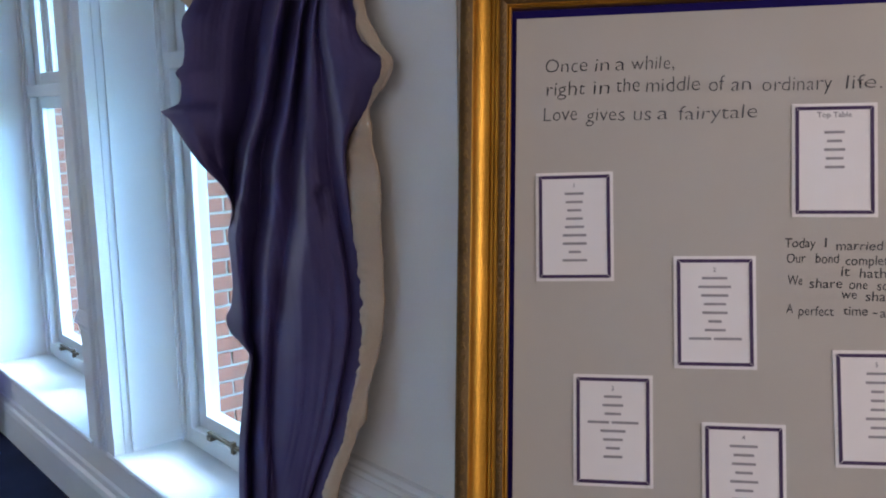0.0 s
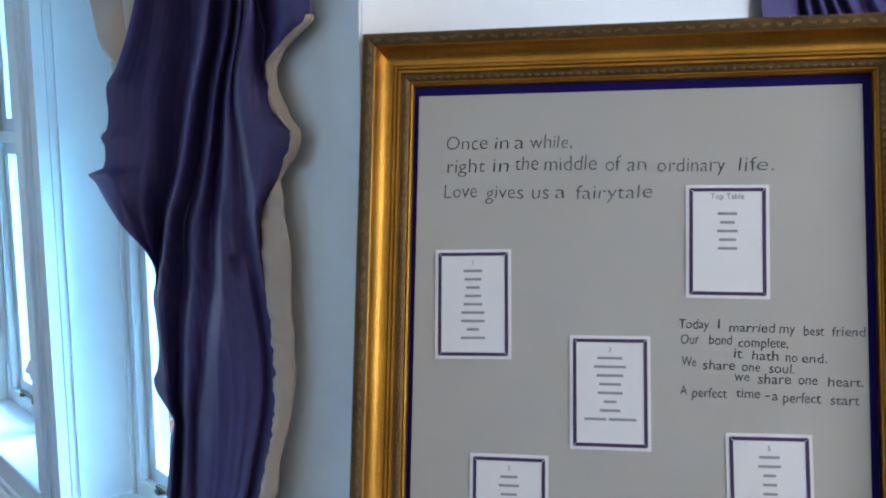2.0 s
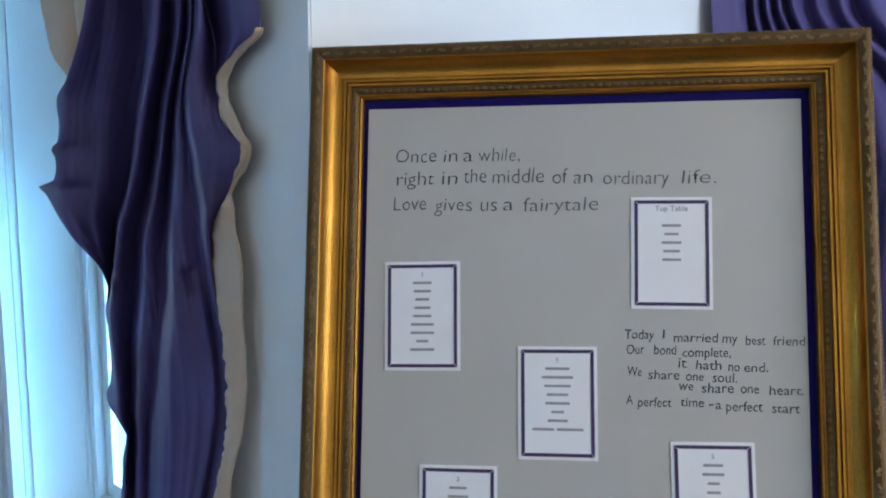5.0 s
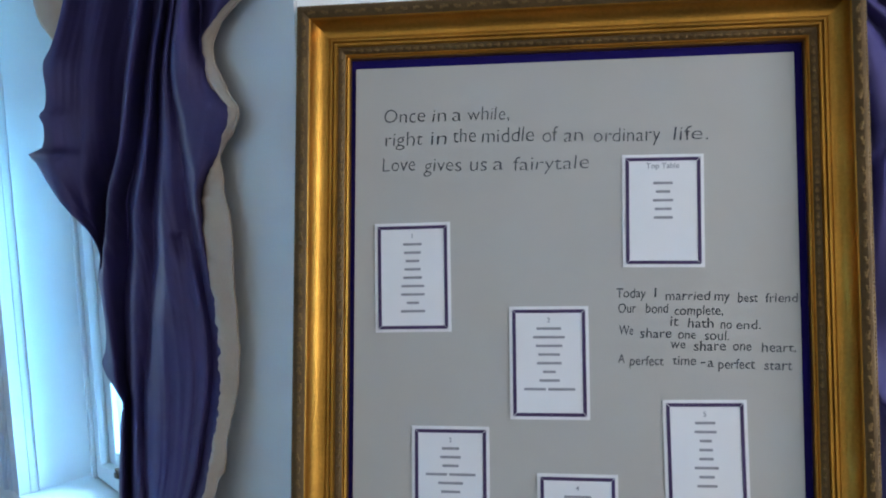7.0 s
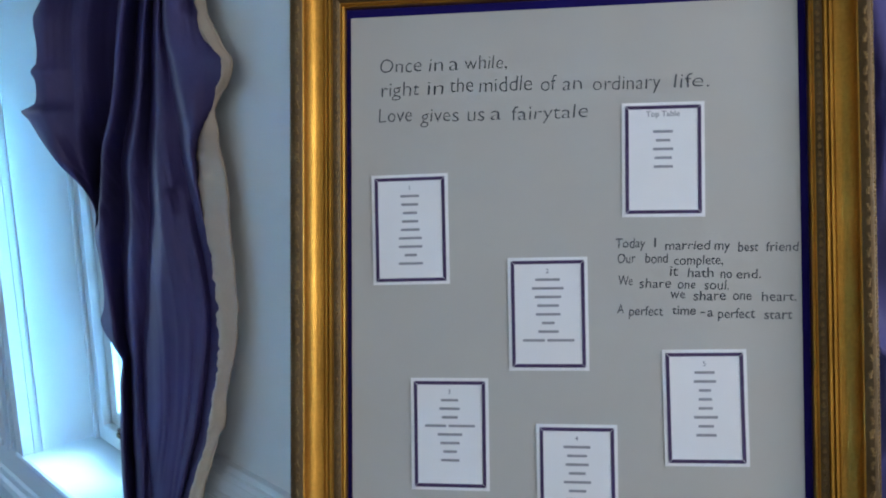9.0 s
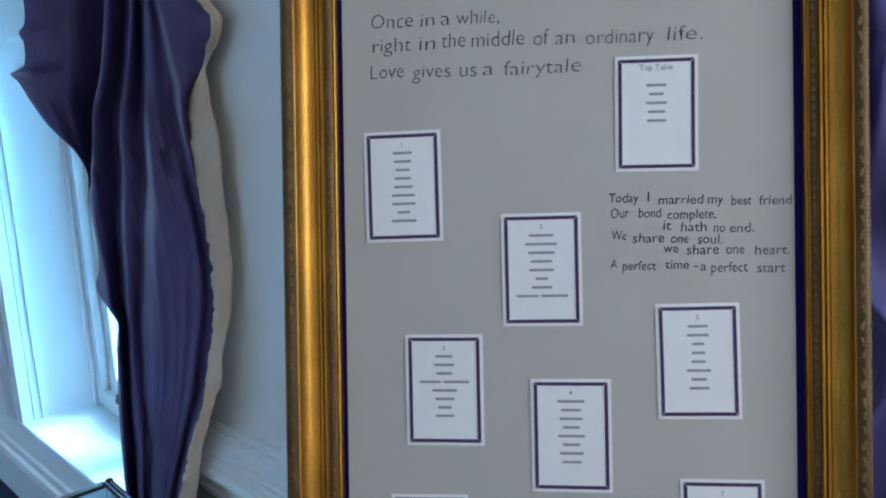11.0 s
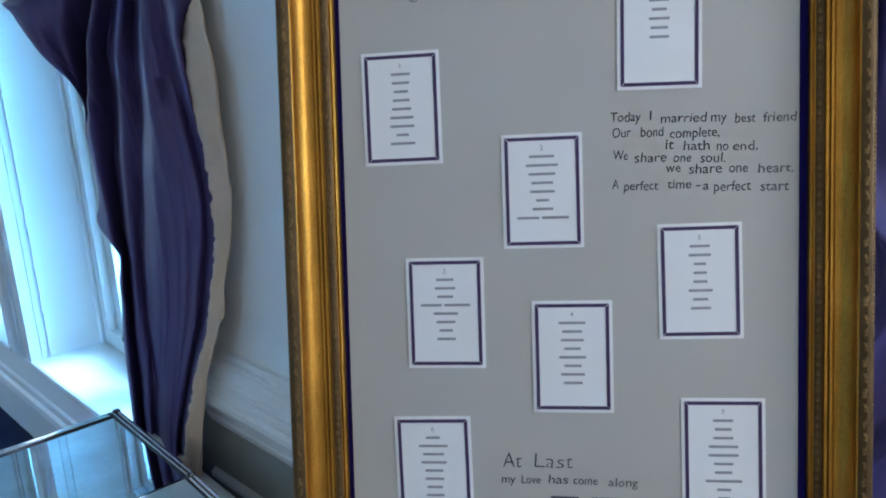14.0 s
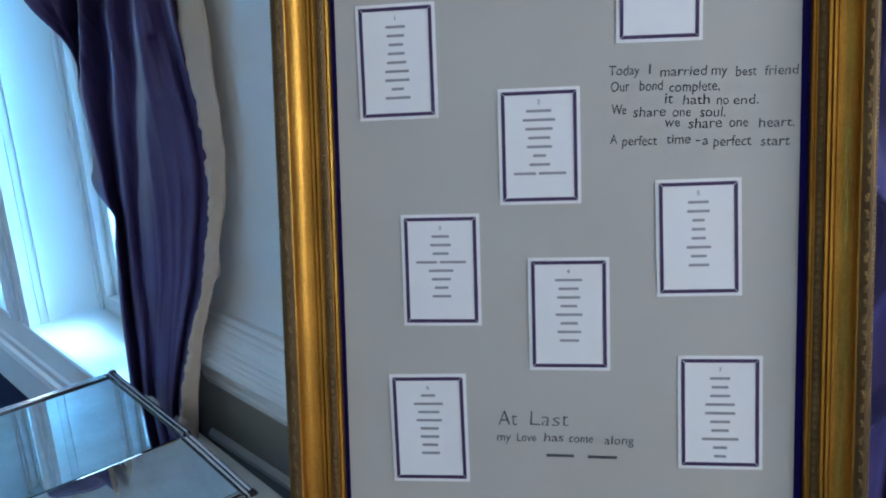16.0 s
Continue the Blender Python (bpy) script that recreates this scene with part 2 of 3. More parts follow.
# dado rail and skirting: profiles of (out of the wall, height)
DADO = [(0, 0.722), (-0.010, 0.722), (-0.013, 0.732), (-0.019, 0.738), (-0.019, 0.744), (-0.016, 0.748), (-0.018, 0.766), (-0.026, 0.784), (-0.040, 0.796), (-0.052, 0.801), (-0.055, 0.808), (-0.055, 0.821), (-0.052, 0.827), (-0.049, 0.829), (-0.049, 0.838), (-0.046, 0.840), (-0.045, 0.851), (-0.040, 0.853), (-0.039, 0.861), (-0.034, 0.865), (-0.031, 0.880), (-0.025, 0.888), (-0.022, 0.890), (-0.021, 0.900), (-0.014, 0.903), (-0.010, 0.914), (0, 0.918)]
SKIRT = [(0, 0), (-0.030, 0), (-0.030, 0.15), (-0.024, 0.17), (-0.014, 0.182), (-0.010, 0.205), (0, 0.212)]


def moulding(name, label, profile, m, *runs, out=0.0):
    bm = bmesh.new()
    for a, b in runs:
        strip(bm, [(y + out, z) for y, z in profile], a, b)
    return tagged(part(name, bm, TRIM_PAINT, m=m), label, "moulding", kind="structure")


moulding("dado_rail", "white painted moulded dado rail on the wall", DADO, STUB, (-0.40, 0.016))
PIER_DADO = [(y * 0.42, 0.795 + (z - 0.722) * 0.42) for y, z in DADO]
moulding("dado_rail", "white painted moulding round the pier", PIER_DADO, PANES, (W1[1] + 0.004, W2[0] - 0.125), (ROOM_L, W1[0]), out=FACE)
# thin sheet over the wall, its darker colour standing in for the table's shade
structure("wall_dado_panel", "wall below the dado rail, coloured grey for the table's shade", DADO_SHADE, (-0.62, 0.016, -0.003, 0, 0.2, 0.73), m=STUB)
moulding("baseboard", "white painted skirting board below the windows", SKIRT, PANES, (ROOM_L, -0.55), out=FACE + 0.010)
BEAD = [(0, 0.560), (-0.010, 0.562), (-0.016, 0.570), (-0.016, 0.580), (-0.008, 0.588), (0, 0.590)]
moulding("panel_moulding", "painted bead below the dado rail", BEAD, STUB, (-0.42, 0.016))
moulding("baseboard", "white painted skirting board beside the bay", SKIRT, STUB, (-0.6, 0.016))


def window(name, x0, x1, bar, label):
    """A deep sash opening: nosed sill, frame, casements under a transom, and narrow top lights."""
    t = thing(name, PANES, label, "window", kind="structure")
    f0, f1 = 0.296, 0.40
    bm = bmesh.new()
    strip(bm, [(f0 + 0.02, SILL), (f0 + 0.02, SILL - 0.03), (FACE + 0.01, SILL - 0.03), (FACE - 0.002, SILL - 0.026), (FACE - 0.008, SILL - 0.014), (FACE - 0.004, SILL - 0.003), (FACE + 0.006, SILL)], x0 - 0.085, x1 + 0.03)
    part("sill", bm, TRIM_PAINT, t, "white painted window sill with a rounded nose")
    w = 0.075
    boxes("window_frame", TRIM_PAINT, t, (x0, x0 + w, f0, f1, SILL, HEAD), (x1 - w, x1, f0, f1, SILL, HEAD), (x0 + w, x1 - w, f0, f1, HEAD - w, HEAD), (x0 + w, x1 - w, f0 - 0.002, f1 + 0.05, SILL, SILL + 0.07), (x0 + w, x1 - w, f0 - 0.014, f1, bar, bar + 0.06), bevel=0.006)
    # a fillet between jamb and frame, and the staff bead on the frame
    boxes("staff_bead", TRIM_PAINT, t, (x0 + 0.001, x0 + 0.022, f0 - 0.016, f0, SILL, HEAD), bevel=0.005)
    boxes("staff_bead", TRIM_PAINT, t, (x0 + w - 0.014, x0 + w + 0.008, f0 - 0.008, f0 + 0.02, SILL + 0.07, HEAD - w), bevel=0.004)
    mid = (x0 + x1) / 2
    for a, b in ((x0 + w, mid), (mid, x1 - w)):
        for z0, z1, nm in ((SILL + 0.07, bar, "casement"), (bar + 0.06, HEAD - w, "top_light")):
            low, side = (0.058, 0.062) if nm == "casement" else (0.06, 0.085)
            g0, g1 = f0 + 0.03, f1 - 0.012
            bars = [(a, a + side, g0, g1, z0, z1), (b - 0.06, b, g0, g1, z0, z1), (a + side, b - 0.06, g0, g1, z0, z0 + low), (a + side, b - 0.06, g0, g1, z1 - 0.055, z1)]
            if nm == "top_light":
                c = a + side + 0.115
                bars += [(c - 0.045, c, g0 + 0.004, g1, z0 + low, z1 - 0.055), (c + 0.006, c + 0.05, g0 + 0.01, g1, z0 + low, z1 - 0.055)]
            c = boxes(nm, TRIM_PAINT, t, *bars, bevel=0.004)
            p = boxes("pane", GLASS, c, (a + 0.058, b - 0.055, f0 + 0.05, f0 + 0.054, z0 + low - 0.004, z1 - 0.05))
            p.visible_shadow = False
    # casement stay on the bottom rail
    bm = bmesh.new()
    s0 = SILL + 0.07
    box(bm, x0 + 0.22, x0 + 0.46, f0 - 0.012, f0 + 0.004, s0 + 0.018, s0 + 0.03, 0.003)
    box(bm, x0 + 0.23, x0 + 0.26, f0 - 0.02, f0 + 0.02, s0, s0 + 0.018, 0.003)
    box(bm, x0 + 0.41, x0 + 0.43, f0 - 0.016, f0, s0, s0 + 0.045, 0.003)
    part("window_stay", bm, BRASS, t, "dull brass casement stay")
    return t


window("window_1", *W1, 1.705, "white painted deep-set casement window with a transom")
window("window_2", *W2, 1.79, "white painted casement window half hidden by a curtain")

# ribbed architrave that steps back from the pier's face into the reveal: (out, along)
ARCH = [(0.09, 0.118), (0.09, 0.112), (0.062, 0.110), (0.056, 0.104), (0.052, 0.096), (0.05, 0.082), (0.043, 0.078), (0.036, 0.072), (0.031, 0.058), (0.030, 0.042), (0.020, 0.040), (0.014, 0.034), (0.012, 0.014), (0.003, 0.010), (-0.002, 0.004), (-0.002, 0), (0.035, 0), (0.10, 0.06)]
bm = bmesh.new()
strip(bm, [(a, W2[0] - 0.128 + b) for a, b in ARCH], SILL, HEAD + 0.1, axis="z")
tagged(part("architrave", bm, TRIM_PAINT, m=PANES), "white painted ribbed architrave beside the window", "moulding", kind="structure")

# ---- outside ----
ground = boxes("ground", GRASS, None, (-60, 60, 0.42, 90, -0.5, -0.3), m=WALL)
tagged(ground, "green lawn outside the windows", "ground", kind="structure")


def brick_return(name, x, label):
    """The brick side of the opening outside a window, with a stone block at its foot."""
    t = thing(name, PANES, label, "brickwork", kind="structure")
    boxes("outer_lining", TRIM_PAINT, t, (x - 0.001, x + 0.045, 0.372, 0.438, SILL + 0.05, 2.75), label="white painted outer window lining")
    boxes("mortar", MORTAR, t, (x - 0.3, x + 0.04, 0.452, 0.80, -0.3, 3.0))
    boxes("coping_stone", STONE, t, (x - 0.3, x + 0.09, 0.452, 0.84, 0.20, 0.335), bevel=0.01)
    bm = bmesh.new()
    box(bm, 0, 0.012, 0, 0.19, 0, 0.054, 0.003)
    stretcher = mesh_of("brick", bm, BRICK)
    bm = bmesh.new()
    box(bm, 0, 0.012, 0, 0.09, 0, 0.054, 0.003)
    header = mesh_of("brick", bm, BRICK)
    for i in range(40):
        y = 0.442
        for me, size in ((stretcher, 0.2), (header, 0.1)) if i % 2 else ((header, 0.1), (stretcher, 0.2)):
            b = new("brick", me)
            b.parent = t
            b.matrix_basis = pose(x + 0.034 + random.uniform(-0.002, 0.002), y, 0.34 + i * 0.064)
            y += size
    return t


brick_return("brick_pier", W1[0] - 0.18, "red brick pier with pale mortar outside the window")
brick_return("brick_pier", W2[0] - 0.08, "red brick pier on a stone foot outside the window")

# ---- seating plan ----
plan = thing("seating_plan", BOARD, "gilt framed grey wedding seating plan with white table cards", "picture frame")
LEFT, RIGHT, TOP, FOOT = -0.0425, 0.6865, 0.279, -0.855   # inner edge of the gilt frame
SLIM = 0.87
# (face height off the board towards the viewer, distance out from the inner edge)
RAIL_PROFILE = [(0.012, 0), (-0.012, 0), (-0.016, 0.003), (-0.013, 0.006), (-0.014, 0.0065), (-0.019, 0.021), (-0.026, 0.0225), (-0.026, 0.0265), (-0.022, 0.0275), (-0.022, 0.0285), (-0.030, 0.0295), (-0.030, 0.0335), (-0.025, 0.0345), (-0.026, 0.036),
                *((-0.0245 - 0.0305 * (1 - math.cos(k / 11 * math.pi / 2)), 0.038 + 0.0275 * math.sin(k / 11 * math.pi / 2)) for k in range(12)),
                (-0.057, 0.067), (-0.057, 0.0685), (-0.062, 0.082), (-0.060, 0.089), (-0.054, 0.092), (0.012, 0.092)]
RAIL_PROFILE = [(y * 0.92, z * SLIM) for y, z in RAIL_PROFILE]


def rail(name, length, m):
    bm = bmesh.new()
    strip(bm, RAIL_PROFILE, 0, length, mitre=(-1, 1))
    ob = part(name, bm, GILT, plan, m=m)
    ob.data.shade_smooth()
    ob.data.set_sharp_from_angle(angle=radians(28))
    return ob


WIDE, TALL = RIGHT - LEFT, TOP - FOOT
SIDES = (("top_rail", WIDE, Matrix.Translation((LEFT, 0, TOP))),
         ("bottom_rail", WIDE, Matrix.Translation((RIGHT, 0, FOOT)) @ pose(0, 0, 0, 0, 180, 0)),
         ("left_rail", TALL, Matrix.Translation((LEFT, 0, FOOT)) @ pose(0, 0, 0, 0, -90, 0)),
         ("right_rail", TALL, Matrix.Translation((RIGHT, 0, TOP)) @ pose(0, 0, 0, 0, 90, 0)))


def leaf_scroll(bm, x, y, z, s, flip):
    """One curled leaf of the outer band."""
    turn = Matrix.Translation((x, y, z)) @ Matrix.Rotation(radians(35 * flip), 4, "Y")
    for dx, dz, sx, sz, tilt in ((0, 0, 0.62, 0.2, 0), (0.35, 0.16, 0.3, 0.16, 40), (-0.3, -0.14, 0.3, 0.15, 40), (0.12, -0.22, 0.22, 0.13, -30)):
        made = bmesh.ops.create_icosphere(bm, subdivisions=1, radius=1)["verts"]
        bmesh.ops.transform(bm, matrix=turn @ Matrix.Translation((dx * s, 0, dz * s * flip)) @ Matrix.Rotation(radians(tilt * flip), 4, "Y") @ Matrix.Diagonal((sx * s, 0.0018, sz * s, 1)), verts=made)


def bead_leaf(bm, x, y, z, s):
    """One overlapping leaf of the inner band."""
    for dx, dz, sx, sz, tilt in ((0, 0, 0.55, 0.26, 0), (0.2, 0.22, 0.35, 0.14, 25), (0.2, -0.22, 0.35, 0.14, -25)):
        made = bmesh.ops.create_icosphere(bm, subdivisions=1, radius=1)["verts"]
        bmesh.ops.transform(bm, matrix=Matrix.Translation((x + dx * s, y, z + dz * s)) @ Matrix.Rotation(radians(tilt), 4, "Y") @ Matrix.Diagonal((sx * s, 0.0022, sz * s, 1)), verts=made)


def ornament(length, m):
    """The cast bands of one rail: leaf scrolls and a rope outside, small leaves inside."""
    squash = Matrix.Diagonal((1, 0.92, SLIM, 1))
    bm = bmesh.new()
    strip(bm, [(-0.0565, 0.0672), (-0.0585, 0.0688), (-0.0612, 0.0745), (-0.0632, 0.080), (-0.0628, 0.0848), (-0.0605, 0.0895), (-0.055, 0.0922), (-0.045, 0.0922)], 0, length, mitre=(-SLIM, SLIM))
    bmesh.ops.transform(bm, matrix=squash, verts=bm.verts)
    part("outer_band", bm, PATINA, plan, "dark patinated outer border", m=m)
    bm = bmesh.new()
    n = round((length + 0.13) / 0.022)
    for i in range(n):
        leaf_scroll(bm, -0.065 + (length + 0.13) * (i + 0.5 + random.uniform(-0.12, 0.12)) / n, -0.0620, 0.0772 + random.uniform(-0.0008, 0.0008), 0.0135 * random.uniform(0.85, 1.15), 1 if i % 2 else -1)
    n = round((length + 0.15) / 0.0065)
    for i in range(n):
        x = -0.075 + (length + 0.15) * (i + 0.5) / n
        made = bmesh.ops.create_icosphere(bm, subdivisions=1, radius=1)["verts"]
        bmesh.ops.transform(bm, matrix=Matrix.Translation((x, -0.0605, 0.0885)) @ Matrix.Rotation(radians(30), 4, "Y") @ Matrix.Diagonal((0.0038, 0.0022, 0.0022, 1)), verts=made)
    bmesh.ops.transform(bm, matrix=squash, verts=bm.verts)
    part("scrollwork", bm, OLD_GILT, plan, "dull antique gold leaf scrolls and rope edge", m=m)
    bm = bmesh.new()
    strip(bm, [(-0.0135, 0.0068), (-0.0165, 0.010), (-0.0188, 0.0145), (-0.0195, 0.018), (-0.0192, 0.0208), (-0.012, 0.0208), (-0.01, 0.0068)], 0, length, mitre=(-SLIM, SLIM))
    bmesh.ops.transform(bm, matrix=squash, verts=bm.verts)
    part("inner_band", bm, PATINA, plan, "dark patinated inner border", m=m)
    bm = bmesh.new()
    n = round(length / 0.0135)
    for i in range(n):
        bead_leaf(bm, length * (i + 0.5) / n, -0.0182, 0.0138, 0.0105)
    bmesh.ops.transform(bm, matrix=squash, verts=bm.verts)
    part("leafwork", bm, OLD_GILT, plan, "dull antique gold small leaves", m=m)


for nm, length, m in SIDES:
    rail(nm, length, m)
    ornament(length, m)

boxes("mount", MOUNT, plan, (LEFT - 0.012, RIGHT + 0.012, 0.004, 0.009, FOOT - 0.012, TOP + 0.012), label="deep purple backing mount")
board = boxes("board", BOARD_CARD, plan, (-0.034, 0.6735, 0, 0.004, -0.835, 0.2635), label="pale grey card board")
boxes("backing", material("hardboard", (0.2, 0.13, 0.07), 0.8, grain=0.3), plan, (LEFT - 0.07, RIGHT + 0.07, 0.0125, 0.018, FOOT - 0.07, TOP + 0.07))


def lettering(name, words, size, x, z, mat, parent, align="LEFT", slant=0.0, weight=0.0, stretch=1.0, tilt=0.0, y=-0.0006, spacing=1.0, width=0.0, wobble=0.0):
    """Words laid on the board as a flat mesh."""
    curve = bpy.data.curves.new(name, "FONT")
    curve.body, curve.size, curve.align_x, curve.shear, curve.offset = words, size, align, slant, weight
    curve.space_character = spacing
    curve.resolution_u = 3
    ob = bpy.data.objects.new(name, curve)
    scene.collection.objects.link(ob)
    me = bpy.data.meshes.new_from_object(ob.evaluated_get(bpy.context.evaluated_depsgraph_get()))
    bpy.data.objects.remove(ob)
    me.name = name
    if width:
        xs = [v.co.x for v in me.vertices]
        stretch = min(1.3, width / (max(xs) - min(xs)))
        x -= min(xs) * stretch
    if wobble:
        # an unsteady hand: strokes lean and drift a little
        seed = random.uniform(0, 50)
        for v in me.vertices:
            a, b = v.co.x / size, v.co.y / size
            v.co.x += wobble * (1.3 * noise.noise(Vector((a * 2.2, b * 1.6, seed))) + 0.5 * noise.noise(Vector((a * 6, b * 6, seed))))
            v.co.y += wobble * (1.6 * noise.noise(Vector((a * 1.8, b * 1.5, seed + 9))) + 0.5 * noise.noise(Vector((a * 6, b * 6, seed + 4))))
    me.materials.clear()
    me.materials.append(mat)
    out = new(name, me)
    out.parent = parent
    out.matrix_basis = Matrix.Translation((x, y, z)) @ pose(0, 0, 0, 90, tilt, 0) @ Matrix.Diagonal((stretch, 1, 1, 1))
    return out


CARD_W, CARD_H = 0.1268, 0.1806


def table_card(x, z, tilt, title, names):
    """A white card with a mitred purple border; its names are plain bars of their lengths."""
    m = Matrix.Translation((x, 0, z)) @ pose(0, 0, 0, 0, -tilt, 0)
    card = boxes("table_card", PAPER, plan, (0, CARD_W, -0.0016, -0.0002, -CARD_H, 0), m=m, label="white card listing a table's guests")
    a, b, t = 0.0052, 0.0054, 0.0011
    y0, y1 = -0.0024, -0.0015
    L, R, T, B = a, CARD_W - a, -a, -CARD_H + a
    bm = bmesh.new()
    for quad in (((L, T), (R, T), (R - b, T - b), (L + b, T - b)), ((R, T), (R, B), (R - b, B + b), (R - b, T - b)), ((R, B), (L, B), (L + b, B + b), (R - b, B + b)), ((L, B), (L, T), (L + b, T - b), (L + b, B + b))):
        cx, cz = sum(q[0] for q in quad) / 4, sum(q[1] for q in quad) / 4
        # each bar stops just short of its mitre
        k = []
        for qx, qz in quad:
            long_x = abs(quad[0][0] - quad[1][0]) > abs(quad[0][1] - quad[1][1])
            s = t * 0.6
            k.append((qx + (s if qx < cx else -s) * long_x, qz + (s if qz < cz else -s) * (not long_x)))
        front = [bm.verts.new((qx, y0, qz)) for qx, qz in k]
        back = [bm.verts.new((qx, y1, qz)) for qx, qz in k]
        bm.faces.new(front)
        for i in range(4):
            bm.faces.new((front[i], front[(i + 1) % 4], back[(i + 1) % 4], back[i]))
    bmesh.ops.recalc_face_normals(bm, faces=bm.faces)
    part("card_border", bm, PURPLE_INK, card, "purple printed border with mitred corners")
    line = 0.0138
    worded = len(title) > 2
    lettering("title", title, 0.0125 if worded else 0.0105, CARD_W / 2, -0.0225 if worded else -0.0255, PRINT_INK, card, align="CENTER", y=-0.0021, weight=0.0001)
    first = -0.0482 if worded else -0.0377
    for i, n in enumerate(names):
        x0 = CARD_W / 2 - n / 2
        z0 = first - i * line
        # a first name alone, or a first name and a surname
        for a0, a1 in ((x0, x0 + n),) if n < 0.06 else ((x0, x0 + 0.45 * n - 0.002), (x0 + 0.45 * n + 0.002, x0 + n)):
            bm = bmesh.new()
            box(bm, a0, a1, -0.0021, -0.0015, z0, z0 + 0.0040)
            part("name_bar", bm, PRINT_INK, card)
    return card


TABLE_CARDS = (
    (0.0, 0.0, 0.9, "1", (0.031, 0.028, 0.023, 0.027, 0.031, 0.038, 0.039, 0.020, 0.040)),
    (0.2235, -0.1373, 0.5, "2", (0.039, 0.050, 0.042, 0.034, 0.039, 0.020, 0.032, 0.081)),
    (0.0643, -0.3313, 0.4, "3", (0.028, 0.033, 0.026, 0.081, 0.040, 0.031, 0.022, 0.030)),
    (0.2672, -0.4019, 0.4, "4", (0.042, 0.031, 0.036, 0.026, 0.042, 0.027, 0.037, 0.030)),
    (0.4636, -0.2828, 1.0, "5", (0.030, 0.033, 0.018, 0.020, 0.021, 0.036, 0.023, 0.030)),
    (0.0375, -0.5935, 1.3, "6", (0.023, 0.048, 0.035, 0.042, 0.030, 0.031, 0.026, 0.030)),
    (0.4984, -0.5563, 0.6, "7", (0.030, 0.025, 0.030, 0.044, 0.045, 0.029, 0.026, 0.055, 0.021, 0.018)),
    (0.4062, 0.106, -0.3, "Top Table", (0.030, 0.022, 0.031, 0.026, 0.029)),
)
for c in TABLE_CARDS:
    table_card(*c)


# ---- handwriting: word, start, baseline, width ----
def pen(rows, size, weight):
    for word, x, z, width in rows:
        lettering("handwriting", word, size * random.uniform(0.96, 1.04), x, z, PEN_INK, plan, slant=0.06, weight=weight, tilt=random.uniform(-0.8, 0.8), y=-0.0005, width=width, wobble=0.035 * size)


pen((
    ("Once", 0.0149, 0.1694, 0.0694),
    ("in", 0.0977, 0.1694, 0.0228),
    ("a", 0.1309, 0.1704, 0.0161),
    ("while,", 0.1565, 0.1698, 0.0683),
    ("right", 0.0161, 0.1311, 0.0645),
    ("in", 0.0949, 0.1315, 0.0257),
    ("the", 0.1319, 0.1331, 0.0377),
    ("middle", 0.1799, 0.1321, 0.0854),
    ("of", 0.2800, 0.1312, 0.0247),
    ("an", 0.3138, 0.1302, 0.0308),
    ("ordinary", 0.3618, 0.1287, 0.1051),
    ("life.", 0.4871, 0.1278, 0.0532),
    ("Love", 0.0134, 0.0875, 0.0548),
    ("gives", 0.0826, 0.0859, 0.0625),
    ("us", 0.1611, 0.0855, 0.0262),
    ("a", 0.1985, 0.0857, 0.0177),
    ("fairytale", 0.2319, 0.0847, 0.1213),
), 0.034, -0.00045)
pen((
    ("Today", 0.3947, -0.1227, 0.0457),
    ("I", 0.4536, -0.1218, 0.0078),
    ("married", 0.4701, -0.1263, 0.0690),
    ("my", 0.5451, -0.1272, 0.0239),
    ("best", 0.5808, -0.1298, 0.0296),
    ("friend", 0.6222, -0.1298, 0.0477),
    ("Our", 0.3971, -0.1469, 0.0281),
    ("bond", 0.4401, -0.1468, 0.0348),
    ("complete,", 0.4844, -0.1502, 0.0738),
    ("it", 0.4772, -0.1672, 0.0130),
    ("hath", 0.5040, -0.1696, 0.0394),
    ("no", 0.5536, -0.1712, 0.0178),
    ("end.", 0.5774, -0.1719, 0.0363),
    ("We", 0.3984, -0.1818, 0.0220),
    ("share", 0.4309, -0.1860, 0.0478),
    ("one", 0.4890, -0.1874, 0.0267),
    ("soul.", 0.5294, -0.1888, 0.0366),
    ("we", 0.4776, -0.2025, 0.0224),
    ("share", 0.5128, -0.2056, 0.0486),
    ("one", 0.5716, -0.2052, 0.0279),
    ("heart.", 0.6146, -0.2064, 0.0509),
    ("A", 0.3962, -0.2264, 0.0097),
    ("perfect", 0.4137, -0.2295, 0.0522),
    ("time", 0.4806, -0.2280, 0.0352),
    ("-", 0.5227, -0.2294, 0.0068),
    ("a", 0.5329, -0.2310, 0.0094),
    ("perfect", 0.5490, -0.2332, 0.0549),
    ("start", 0.6173, -0.2342, 0.0417),
), 0.0215, 0.00002)
pen((
    ("At", 0.2163, -0.6740, 0.0303),
    ("Last", 0.2684, -0.6732, 0.0605),
), 0.034, -0.00045)
pen((
    ("my", 0.2140, -0.7005, 0.0230),
    ("Love", 0.2462, -0.7004, 0.0310),
    ("has", 0.2899, -0.6992, 0.0307),
    ("come", 0.3296, -0.6998, 0.0385),
    ("along", 0.3859, -0.7017, 0.0459),
), 0.0205, 0.00002)
for x, z, width in ((0.2932, -0.728, 0.0443), (0.3590, -0.7286, 0.0463)):
    boxes("name_bar", PEN_INK, plan, (x, x + width, -0.0006, -0.0001, z + 0.003, z + 0.0075))

# ---- easel behind the frame ----
easel = thing("easel", BOARD, "plain wooden easel holding the framed plan from behind", "easel")
for x in (0.20, 0.46):
    boxes("leg", EASEL_WOOD, easel, (x, x + 0.035, 0.020, 0.045, -1.58, 0.1), bevel=0.003)
